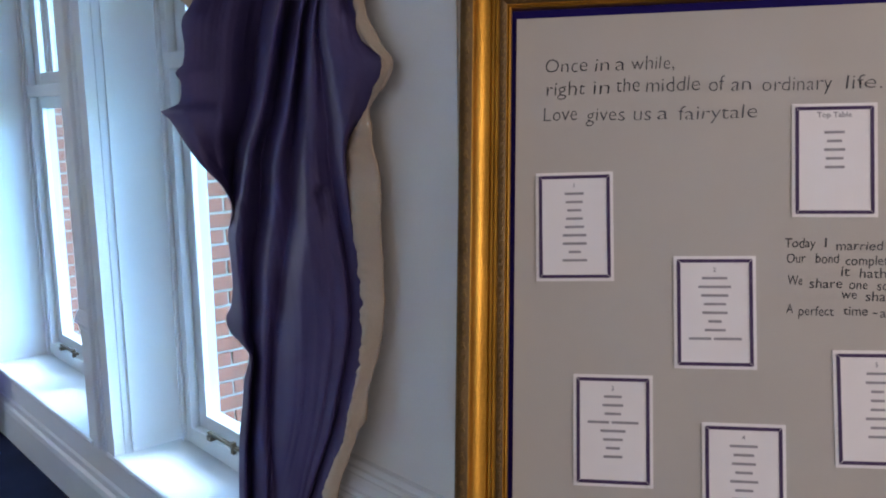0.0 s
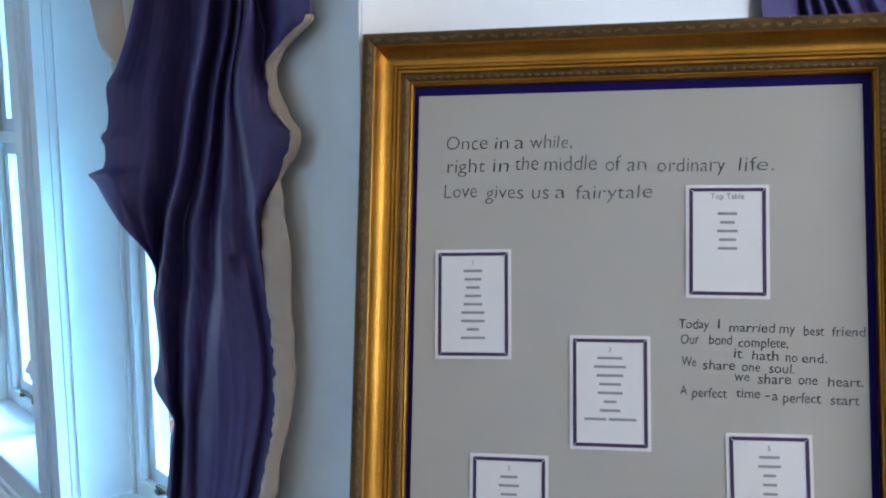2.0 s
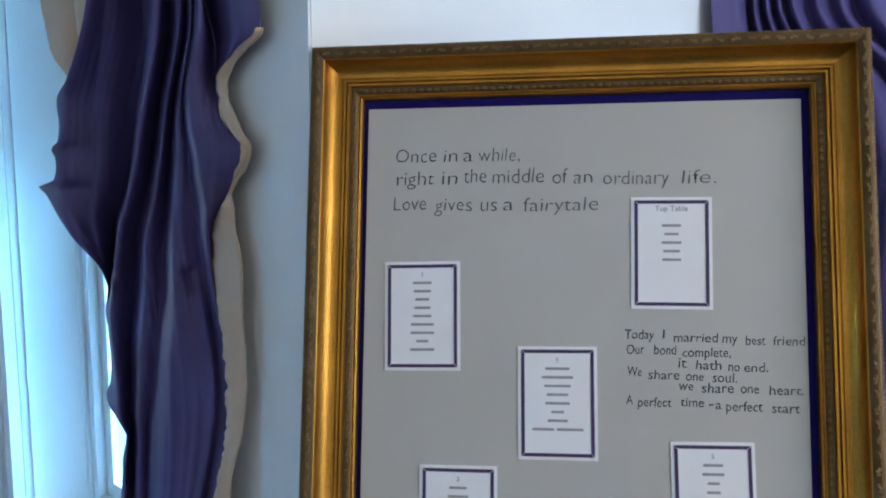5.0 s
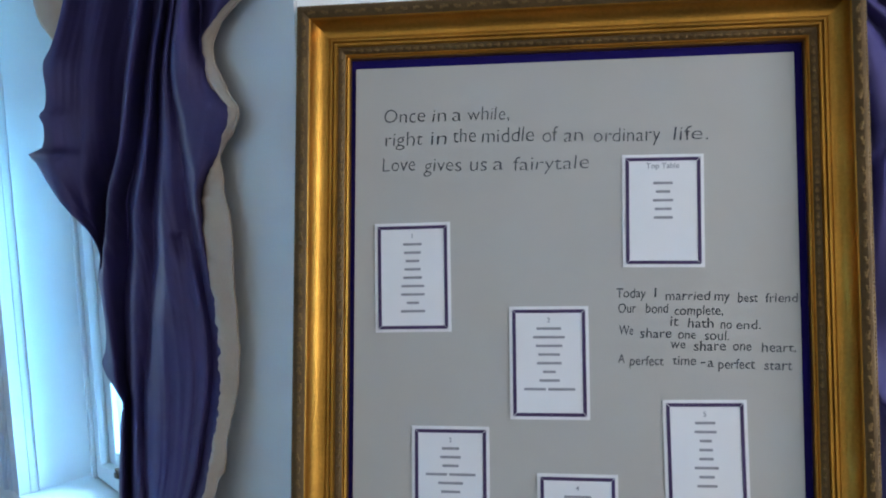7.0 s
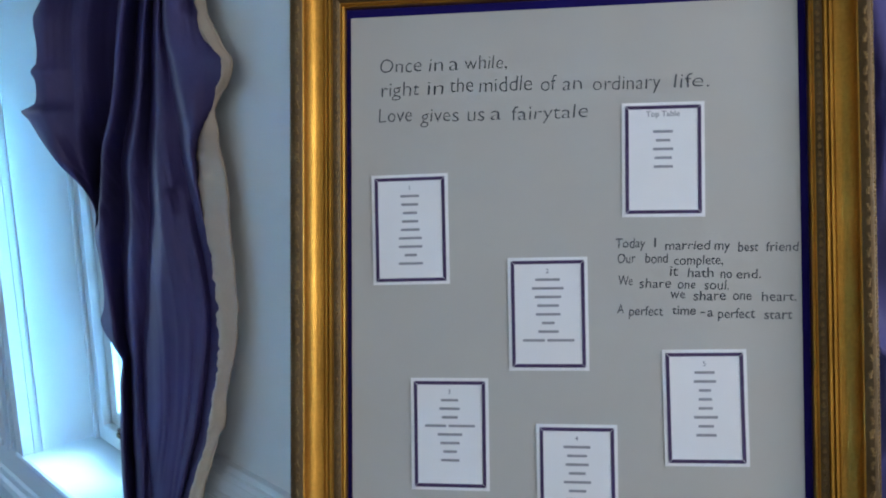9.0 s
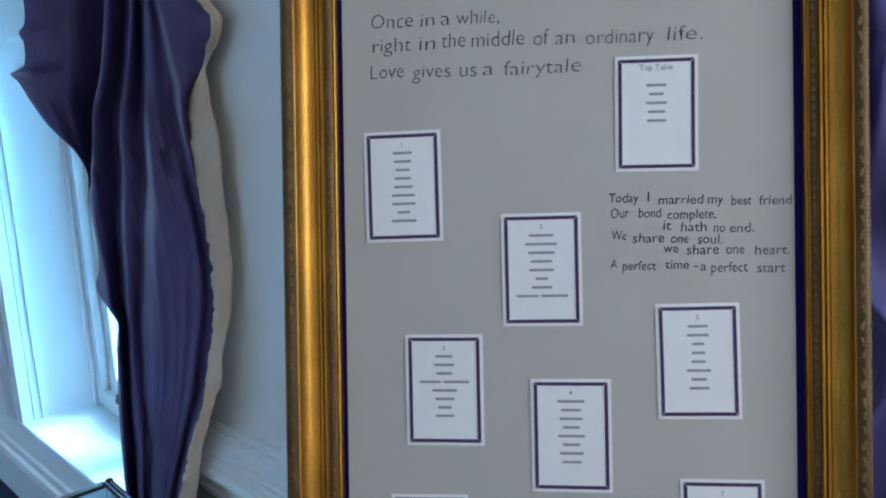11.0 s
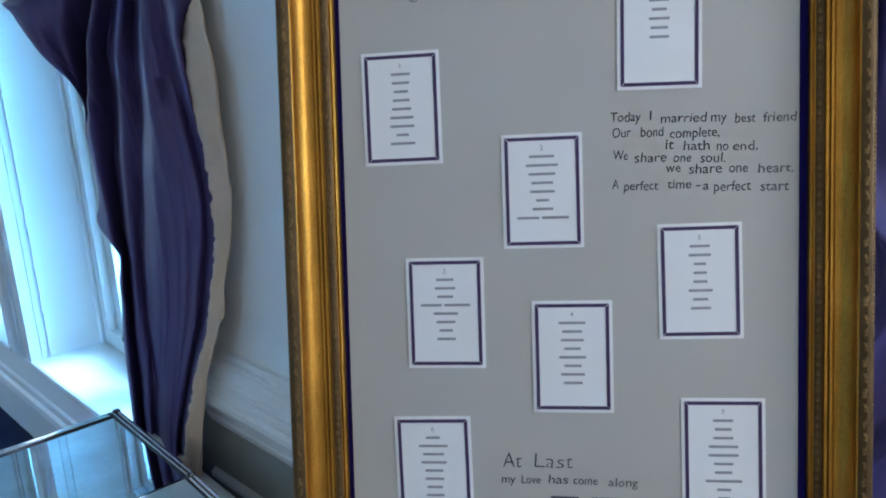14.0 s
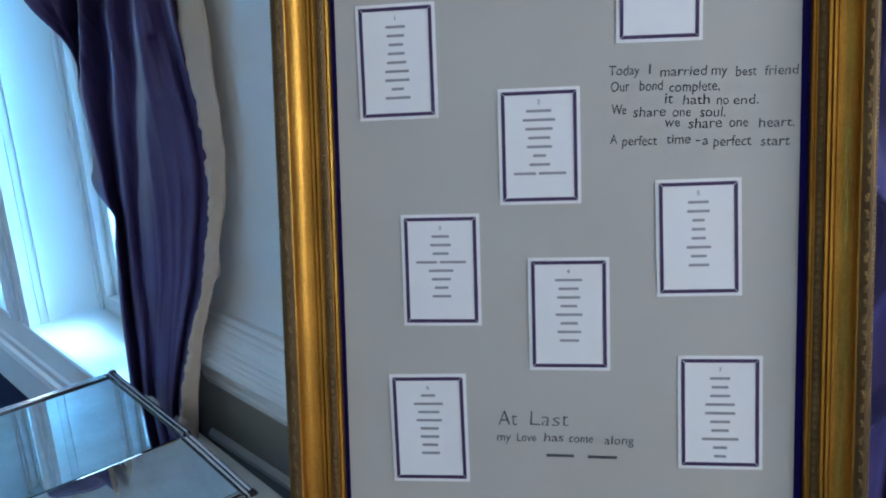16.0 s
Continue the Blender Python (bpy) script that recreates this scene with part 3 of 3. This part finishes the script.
boxes("ledge", EASEL_WOOD, easel, (0.12, 0.575, -0.05, 0.045, -0.955, -0.931), bevel=0.003)
bm = bmesh.new()
box(bm, 0.318, 0.353, -0.0125, 0.0125, -1.617, 0.0, 0.003)
part("back_leg", bm, EASEL_WOOD, easel, m=Matrix.Translation((0, 0.06, 0.05)) @ pose(0, 0, 0, 24, 0, 0))


# ---- side table ----
TABLE_Z = 0.63
table = thing("side_table", WALL, "white painted side table against the wall", "table")
boxes("tabletop", TABLE_PAINT, table, (-0.62, 0.32, -0.78, -0.085, TABLE_Z - 0.028, TABLE_Z), bevel=0.006)
boxes("apron", TABLE_PAINT, table, (-0.57, 0.27, -0.73, -0.715, TABLE_Z - 0.12, TABLE_Z - 0.03), (-0.57, 0.27, -0.15, -0.135, TABLE_Z - 0.12, TABLE_Z - 0.03))
for x in (-0.57, 0.225):
    for y in (-0.74, -0.175):
        boxes("leg", TABLE_PAINT, table, (x, x + 0.045, y, y + 0.045, 0, TABLE_Z - 0.028), bevel=0.004)

# ---- mirrored box: a flat lid pane and a sloping one, both in bevelled glass rims ----
casket = thing("mirror_box", WALL @ Matrix.Translation((0, 0, TABLE_Z)), "silver mirrored keepsake box with bright edges on a white table", "box")
X0, X1, X2, Y0, Y1 = -0.545, -0.165, 0.062, -0.56, -0.184
boxes("body", MIRROR, casket, (X0 + 0.006, X1 - 0.004, Y0 + 0.006, Y1 - 0.006, 0, 0.062), bevel=0.003, label="mirror glass sides")


def rimmed_pane(length, depth, m, joint, skew=0.0):
    """A mirror pane in a rim of bevelled glass strips between dark lead lines, with leaded corners; joint: the end, 0 or 1, that meets the other pane bare; skew: how far it leans aside per metre."""
    lean = Matrix(((1, 0, 0, 0), (skew, 1, 0, 0), (0, 0, 1, 0), (0, 0, 0, 1)))

    def slab(name, mat, parent, label, *sizes, bevel=0.0, at=None):
        bm = bmesh.new()
        for size in sizes:
            box(bm, *size, bevel=bevel)
        bmesh.ops.transform(bm, matrix=lean, verts=bm.verts)
        return part(name, bm, mat, parent, label, m=at)

    pane = slab("lid_pane", MIRROR, casket, "mirror lid pane", (0.01 * joint, length - 0.01 * (1 - joint), 0.01, depth - 0.01, 0.0, 0.006), at=m)
    r = 0.021
    for a, b, c, d in ((0, length, depth - r, depth), (0, length, 0, r), (0, r, r, depth - r) if joint else (length - r, length, r, depth - r)):
        if b - a > d - c:
            lines = [(a, b, c + k, c + k + 0.0014, 0.003, 0.0095) for k in (0.0, 0.0095, r - 0.0014)]
            strips = ((a + 0.002, b - 0.002, c + 0.0018, c + 0.0093), (a + 0.002, b - 0.002, c + 0.0112, d - 0.0018))
        else:
            lines = [(a + k, a + k + 0.0014, c, d, 0.003, 0.0095) for k in (0.0, 0.0095, r - 0.0014)]
            strips = ((a + 0.0018, a + 0.0093, c + 0.002, d - 0.002), (a + 0.0112, b - 0.0018, c + 0.002, d - 0.002))
        for k in strips:
            slab("rim", STEEL, pane, "bright bevelled glass rim", (*k, 0.004, 0.0115), bevel=0.0034)
        slab("lead_line", OLD_LEAD, pane, "dark lead line", *lines, bevel=0.0006)
    for x in ((0.0,) if joint else (length - 0.012,)):
        for y in (0.0, depth - 0.012):
            slab("corner_solder", OLD_LEAD, pane, "", (x - 0.001, x + 0.013, y - 0.001, y + 0.013, 0.003, 0.0135), bevel=0.003)
    return pane


rimmed_pane(X1 - X0, Y1 - Y0, Matrix.Translation((X0, Y0, 0.112)), 1)
# the second pane slopes down from the joint
rimmed_pane(0.176, Y1 - Y0, Matrix.Translation((X1 - 0.002, Y0, 0.1095)) @ pose(0, 0, 0, 0, 30, 0), 0, skew=0.28)
boxes("lower_body", MIRROR, casket, (X1 + 0.002, X1 + 0.145, Y0 + 0.05, Y1 - 0.012, 0, 0.030), bevel=0.003, label="mirror glass sides")
bm = bmesh.new()
strip(bm, [(Y0 + 0.008, 0.06), (Y1 - 0.008, 0.06), (Y1 - 0.008, 0.1125), (Y0 + 0.008, 0.1125)], X0 + 0.008, X1)
part("upper_body", bm, MIRROR, casket, "mirror glass sides")


# ---- curtains ----
def smooth_noise(x, y, z):
    return noise.noise(Vector((x, y, z)))


def drape(name, parent, mat, left, right, folds, z0, z1, bulge, columns=220, rows=230, wrinkle=0.006, way=(0.0, -1.0)):
    """Hanging cloth between two smooth side lines of (height, along, out); folds: (depth, width, ((height, share across), ...)). way: the side to which the pleats stand out."""
    lx, ly = [(a, b) for a, b, c in left], [(a, c) for a, b, c in left]
    rx, ry = [(a, b) for a, b, c in right], [(a, c) for a, b, c in right]
    verts, faces = [], []
    for j in range(rows + 1):
        z = z0 + (z1 - z0) * j / rows
        ax, ay, bx, by = along(lx, z), along(ly, z), along(rx, z), along(ry, z)
        span = bx - ax
        centres = [(d, w, along(path, z)) for d, w, path in folds]
        puff = along(bulge, z)
        for i in range(columns + 1):
            s = i / columns
            x = ax + span * s
            y = ay + (by - ay) * s
            edge = min(1, 9 * s + 0.1, 12 * (1 - s))
            out = puff * math.sin(math.pi * s) ** 0.8
            for d, w, c in centres:
                k = (s - c) * abs(span) / w
                if -3 < k < 3:
                    # pleats stand out more sharply on one side; a depth below nought is a hollow
                    out += d * edge * (math.exp(-k * k) if d < 0 else math.exp(-abs(k / 0.32) ** 1.7) if k < 0 else math.exp(-abs(k) ** 1.3))
            out -= wrinkle * smooth_noise((x + 0.12 * z) * 16, z * 0.8, 3.1) * edge
            x += way[0] * out
            y += way[1] * out
            verts.append((x, y, z))
    w = columns + 1
    for j in range(rows):
        for i in range(columns):
            faces.append((j * w + i, j * w + i + 1, (j + 1) * w + i + 1, (j + 1) * w + i))
    me = bpy.data.meshes.new(name)
    me.from_pydata(verts, [], faces)
    me.materials.append(mat)
    for poly in me.polygons:
        poly.use_smooth = True
    ob = new(name, me)
    ob.parent = parent
    thick = ob.modifiers.new("thickness", "SOLIDIFY")
    thick.thickness, thick.offset = 0.002, 0
    return ob


curtain = thing("curtain", WALL, "purple satin curtain with a beige lining draped beside the window", "curtain", "curtains")
LEFT_LINE = ((0.02, -0.76, -0.1), (0.67, -0.72, -0.097), (0.83, -0.69, -0.099), (1.0, -0.635, -0.109), (1.3, -0.645, -0.12), (1.45, -0.645, -0.126), (1.6, -0.75, -0.155), (1.8, -0.77, -0.145), (2.06, -0.6, -0.134), (2.75, -0.56, -0.12))
RIGHT_LINE = ((0.02, -0.45, -0.12), (0.64, -0.4, -0.102), (0.87, -0.31, -0.088), (1.05, -0.25, -0.065), (1.24, -0.22, -0.043), (1.5, -0.25, -0.044), (1.8, -0.19, -0.04), (2.0, -0.1, -0.041), (2.75, -0.1, -0.05))
LEFT_STRAY = ((0.6, 0), (0.673, 0.002), (0.834, -0.004), (0.996, 0.002), (1.012, 0.009), (1.089, 0.042), (1.1, -0.005), (1.116, -0.049), (1.147, -0.064), (1.181, -0.031), (1.238, -0.005), (1.317, -0.001), (1.368, -0.012), (1.431, 0.02), (1.486, 0.017), (1.531, -0.018), (1.58, -0.039), (1.63, -0.087), (1.652, -0.133), (1.663, -0.036), (1.711, -0.007), (1.736, -0.038), (1.749, -0.001), (1.788, 0.004), (1.846, -0.032), (1.876, -0.001), (1.934, 0.012), (2.058, 0.006), (2.2, 0))
RIGHT_STRAY = ((0.55, 0), (0.641, -0.003), (0.77, 0.001), (0.865, 0.001), (0.891, 0.002), (0.965, 0.012), (0.99, 0.017), (1.052, 0.005), (1.149, 0.005), (1.241, 0.001), (1.319, -0.0), (1.407, -0.002), (1.485, -0.011), (1.563, -0.022), (1.595, -0.013), (1.633, 0.027), (1.688, 0.062), (1.725, 0.082), (1.747, 0.072), (1.774, 0.013), (1.82, -0.034), (1.867, -0.06), (1.888, -0.038), (1.916, 0.006), (1.938, 0.045), (2.05, 0))
PLEATS = (
    (-0.015, ((1.42, 0.015), (1.46, 0.02), (1.55, 0.13), (1.67, 0.22), (1.84, 0.20), (2.01, 0.12))),
    (-0.17, ((1.39, 0.012), (1.44, 0.03), (1.48, 0.13), (1.54, 0.265), (1.64, 0.415), (1.75, 0.462), (1.88, 0.45), (2.04, 0.35))),
    (0.05, ((0.69, 0.07), (0.9, 0.05), (1.05, 0.045), (1.14, 0.075), (1.25, 0.05), (1.35, 0.055), (1.43, 0.075), (1.48, 0.18), (1.54, 0.31), (1.64, 0.455), (1.75, 0.505), (1.88, 0.515), (2.04, 0.455))),
    (-0.075, ((0.7, 0.22), (0.85, 0.15), (1.0, 0.118), (1.14, 0.145), (1.29, 0.19), (1.42, 0.285), (1.52, 0.41), (1.62, 0.545), (1.73, 0.595), (1.88, 0.59), (2.03, 0.53))),
    (0.035, ((0.74, 0.382), (0.88, 0.26), (1.03, 0.222), (1.17, 0.252), (1.31, 0.305), (1.42, 0.37), (1.52, 0.485), (1.62, 0.602), (1.74, 0.645), (1.89, 0.64), (2.03, 0.595))),
    (((0.8, -0.04), (1.1, -0.02), (1.4, -0.02), (1.58, -0.05), (2.03, -0.05)), ((0.77, 0.508), (0.93, 0.342), (1.08, 0.315), (1.24, 0.39), (1.4, 0.505), (1.52, 0.614), (1.62, 0.68), (1.74, 0.692), (1.87, 0.68), (2.03, 0.638))),
    (((0.8, 0.035), (1.1, 0.065), (1.45, 0.065), (1.6, 0.04), (2.03, 0.03)), ((0.79, 0.669), (0.95, 0.521), (1.1, 0.505), (1.25, 0.541), (1.41, 0.615), (1.52, 0.685), (1.62, 0.733), (1.74, 0.733), (1.87, 0.712), (2.03, 0.658))),
    (0.018, ((0.81, 0.82), (1.1, 0.84), (1.3, 0.85), (1.42, 0.83), (1.5, 0.80))),
    (((0.8, -0.06), (1.02, -0.05), (1.15, -0.036), (1.3, -0.032), (1.48, -0.028), (1.6, -0.01), (1.75, -0.005), (2.03, -0.005)), ((0.81, 0.917), (0.98, 0.925), (1.15, 0.918), (1.31, 0.922), (1.42, 0.912), (1.52, 0.887), (1.6, 0.862), (1.68, 0.815), (1.76, 0.775), (1.88, 0.725), (2.03, 0.676))),
    (((0.8, -0.01), (1.3, -0.01), (1.45, 0.03), (1.55, 0.05), (2.03, 0.055)), ((0.81, 0.975), (1.15, 0.975), (1.31, 0.972), (1.42, 0.965), (1.52, 0.945), (1.6, 0.92), (1.68, 0.85), (1.76, 0.805), (1.88, 0.752), (2.03, 0.705))),
    (-0.10, ((1.82, 0.96), (1.86, 0.93), (1.93, 0.85), (2.02, 0.748))),
    (0.02, ((1.87, 0.97), (1.93, 0.91), (2.02, 0.85))),
)


def gathered(name, parent, mat, left, right, stray_left, stray_right, pleats, z0, z1, way, columns=420, rows=330):
    """Cloth gathered into a few folds. left, right: smooth side lines of (height, along, out); stray_*: how the hems wander off them;
    pleats: crests and hollows from side to side, each (relief, or reliefs by height, ((height, share across), ...))."""
    lx, ly = [(a, b) for a, b, c in left], [(a, c) for a, b, c in left]
    rx, ry = [(a, b) for a, b, c in right], [(a, c) for a, b, c in right]
    verts, faces = [], []
    for j in range(rows + 1):
        z = z0 + (z1 - z0) * j / rows
        ax, ay, bx, by = along(lx, z), along(ly, z), along(rx, z), along(ry, z)
        l_x, r_x = along(stray_left, z), along(stray_right, z)
        # crests and hollows that live at this height; they rise and die away at their ends
        knots = [(0.0, 0.06 * min(1.0, max(0.0, (z - 1.42) / 0.13)))]
        for n, (relief, path) in enumerate(pleats):
            h = along(relief, z) if isinstance(relief, tuple) else relief
            low = min(1, (z - path[0][0]) / 0.10) if path[0][0] > 0.95 else 1
            high = min(1, (path[-1][0] - z) / 0.10) if path[-1][0] < 1.95 else 1
            live = max(0.0, min(low, high))
            if live > 0:
                c = along(path, z)
                knots.append((min(0.985, max(0.012, c)), h * live * (0.85 + 0.15 * min(1.0, max(0.0, (z - 0.95) / 0.3))) * (1 + 0.25 * smooth_noise(z * 1.8, 5.3 * n, 8.2))))
        knots.append((1.0, -0.01))
        knots.sort()
        lean = along(((1.15, 0.07), (1.35, 0.03), (1.6, -0.05), (1.8, -0.07)), z)
        line = []
        k = 0
        for i in range(columns + 1):
            s = i / columns
            while k < len(knots) - 2 and s > knots[k + 1][0]:
                k += 1
            (s0, h0), (s1, h1) = knots[k], knots[k + 1]
            q = min(1, max(0, (s - s0) / max(1e-4, s1 - s0)))
            soft = q * q * (3 - 2 * q)
            round_up = math.sin(q * math.pi / 2) if h1 > h0 else 1 - math.sin((1 - q) * math.pi / 2)
            line.append(h0 + (h1 - h0) * (0.4 * soft + 0.6 * round_up))
        for _ in range(3):
            line = [line[0]] + [(line[i - 1] + 2 * line[i] + line[i + 1]) / 4 for i in range(1, columns)] + [line[-1]]
        for i in range(columns + 1):
            s = i / columns
            edge = min(1, 14 * s, 14 * (1 - s))
            out = line[i] + lean * (s - 1)
            x = ax + (bx - ax) * s + l_x * (1 - s) ** 12 + r_x * s ** 9
            y = ay + (by - ay) * s
            # slack in the cloth: long soft ripples, and short slanting creases where it is gathered
            out += edge * (0.006 * smooth_noise(s * 9 + z * 1.5, z * 1.6, 3.1) + 0.0035 * smooth_noise(s * 26 + z * 3, z * 3.2, 6.4))
            gather = math.exp(-((z - 1.38) / 0.13) ** 2) + 0.8 * math.exp(-((z - 1.66) / 0.07) ** 2) * (1 - s)
            out += edge * 0.009 * max(0.0, min(1.0, (1.35 - z) / 0.25)) * smooth_noise(s * 15 + 0.5 * z, z * 0.7, 9.6)
            out += edge * gather * 0.004 * smooth_noise(s * 10 - z * 6, z * 26 + s * 9, 2.7)
            verts.append((x + way[0] * out, y + way[1] * out, z))
    w = columns + 1
    for j in range(rows):
        for i in range(columns):
            faces.append((j * w + i, j * w + i + 1, (j + 1) * w + i + 1, (j + 1) * w + i))
    me = bpy.data.meshes.new(name)
    me.from_pydata(verts, [], faces)
    me.materials.append(mat)
    for poly in me.polygons:
        poly.use_smooth = True
    ob = new(name, me)
    ob.parent = parent
    thick = ob.modifiers.new("thickness", "SOLIDIFY")
    thick.thickness, thick.offset = 0.002, 0
    return ob


gathered("drape", curtain, PURPLE_CLOTH, LEFT_LINE, RIGHT_LINE, LEFT_STRAY, RIGHT_STRAY, PLEATS, 0.02, 2.75, (0.91, -0.41))


def lining_edge(parent, line, stray, widths, z0, z1, puff=0.012, steps=420):
    """The lining turned out along a curtain's side: a soft rolled band."""
    ix, iy, sx = [(a, b) for a, b, c in line], [(a, c) for a, b, c in line], stray
    verts, faces, n = [], [], 10
    for j in range(steps + 1):
        z = z0 + (z1 - z0) * j / steps
        a, y = along(ix, z) + along(sx, z), along(iy, z)
        b = a + along(widths, z) * (0.72 if z > 1.66 else 1 - 0.28 * max(0, (z - 1.56) / 0.1))
        for i in range(n + 1):
            s = i / n
            pucker = (1 - 0.75 * s) * (0.006 * smooth_noise(s * 3, z * 26, 1.3) + 0.005 * smooth_noise(s * 2, z * 80, 5.5))
            verts.append((a - 0.006 + (b - a + 0.006) * s + pucker * 0.6, y - 0.003 - min(puff, 0.5 * along(widths, z)) * math.sin(math.pi * min(1, s * 1.15 + 0.02)) + pucker, z))
    w = n + 1
    for j in range(steps):
        for i in range(n):
            faces.append((j * w + i, j * w + i + 1, (j + 1) * w + i + 1, (j + 1) * w + i))
    me = bpy.data.meshes.new("lining")
    me.from_pydata(verts, [], faces)
    me.materials.append(LINING)
    for poly in me.polygons:
        poly.use_smooth = True
    ob = new("lining", me)
    ob.parent = parent
    ob["label"] = "beige lining turned out along the edge"
    thick = ob.modifiers.new("thickness", "SOLIDIFY")
    thick.thickness = 0.003
    return ob


LINING_WIDTH = ((0.02, 0.09), (0.668, 0.077), (0.777, 0.053), (0.869, 0.04), (0.88, 0.037), (0.958, 0.029), (1.015, 0.032), (1.039, 0.053), (1.111, 0.039), (1.219, 0.056), (1.278, 0.066), (1.333, 0.074), (1.431, 0.091), (1.529, 0.109), (1.603, 0.074), (1.647, 0.009), (1.68, 0.002), (1.697, 0.019), (1.72, 0.022), (1.749, 0.024), (1.782, 0.051), (1.824, 0.04), (1.875, 0.035), (1.895, 0.014), (1.922, 0.011), (1.939, 0.013))
lining_edge(curtain, RIGHT_LINE, RIGHT_STRAY, LINING_WIDTH, 0.02, 1.945)
# lining bunched behind the drape, on the window's side
drape("lining", curtain, LINING, ((1.86, -0.83, -0.06), (1.90, -0.92, -0.06), (1.94, -1.02, -0.06), (1.98, -1.08, -0.06), (2.04, -1.11, -0.06), (2.13, -1.13, -0.06), (2.75, -1.0, -0.07)), ((1.86, -0.73, -0.06), (2.05, -0.70, -0.07), (2.75, -0.66, -0.08)),
      ((-0.10, 0.022, ((1.9, 0.55), (1.96, 0.5), (2.1, 0.5), (2.7, 0.5))), (0.03, 0.05, ((1.9, 0.3), (2.1, 0.2), (2.7, 0.3))), (0.02, 0.03, ((1.9, 0.75), (2.1, 0.75), (2.7, 0.75)))), 1.86, 2.75, ((1.9, 0.01), (2.7, 0.02)), columns=60, rows=60)["label"] = "beige lining bunched behind the drape"

far_curtain = thing("curtain", WALL, "dark blue-purple curtain gathered at the far window's side", "curtain", "curtains")
drape("drape", far_curtain, PURPLE_CLOTH, ((0.02, -4.2, -0.1), (2.75, -4.35, -0.1)), ((0.02, -3.52, -0.1), (0.35, -3.50, -0.1), (0.52, -3.56, -0.1), (0.7, -3.8, -0.1), (2.75, -3.95, -0.1)),
      tuple((0.04, 0.04, ((0.0, 0.1 + 0.16 * i), (2.7, 0.12 + 0.155 * i))) for i in range(6)), 0.02, 2.75, ((0, 0.03), (2.7, 0.03)), columns=80, rows=60)

bay_curtain = thing("curtain", WALL, "purple satin curtain in the bay, folds fanning outward", "curtain", "curtains")
# narrow dark slots between the gathered pleats, then broad folds that fan out and crumple lower down
BAY_FOLDS = [(-0.10, 0.0075, ((0.3, 0.10 + 0.04 * i), (1.7, 0.14 + 0.05 * i), (2.0, 0.20 + 0.08 * i), (2.1, 0.20 + 0.07 * i), (2.7, 0.20 + 0.07 * i))) for i in range(4)]
BAY_FOLDS += [(-0.09, 0.016, ((0.3, 0.30 + 0.16 * i), (1.2, 0.33 + 0.16 * i), (1.7, 0.42 + 0.15 * i), (2.0, 0.56 + 0.15 * i), (2.1, 0.53 + 0.14 * i), (2.7, 0.52 + 0.13 * i))) for i in range(3)]
BAY_FOLDS += [(0.08, 0.045, ((0.3, 0.1 + 0.24 * i), (0.9, 0.42 + 0.2 * i), (1.3, 0.2 + 0.26 * i), (1.75, 0.6 + 0.2 * i), (1.95, 1.3 + 0.2 * i))) for i in range(4)]
drape("drape", bay_curtain, PURPLE_CLOTH, ((0.02, 0.075, 1.2), (1.0, 0.075, 1.2), (2.0, 0.062, 1.2), (2.1, 0.053, 1.2), (2.75, 0.053, 1.2)), ((0.02, 1.13, 1.77), (1.0, 1.09, 1.75), (1.6, 0.90, 1.72), (1.9, 0.545, 1.66), (2.02, 0.37, 1.62), (2.2, 0.32, 1.60), (2.75, 0.34, 1.60)),
      BAY_FOLDS, 0.02, 2.75, ((0, 0.02), (2.7, 0.01)), columns=260, rows=140, wrinkle=0.014, way=(0.43, -0.90))
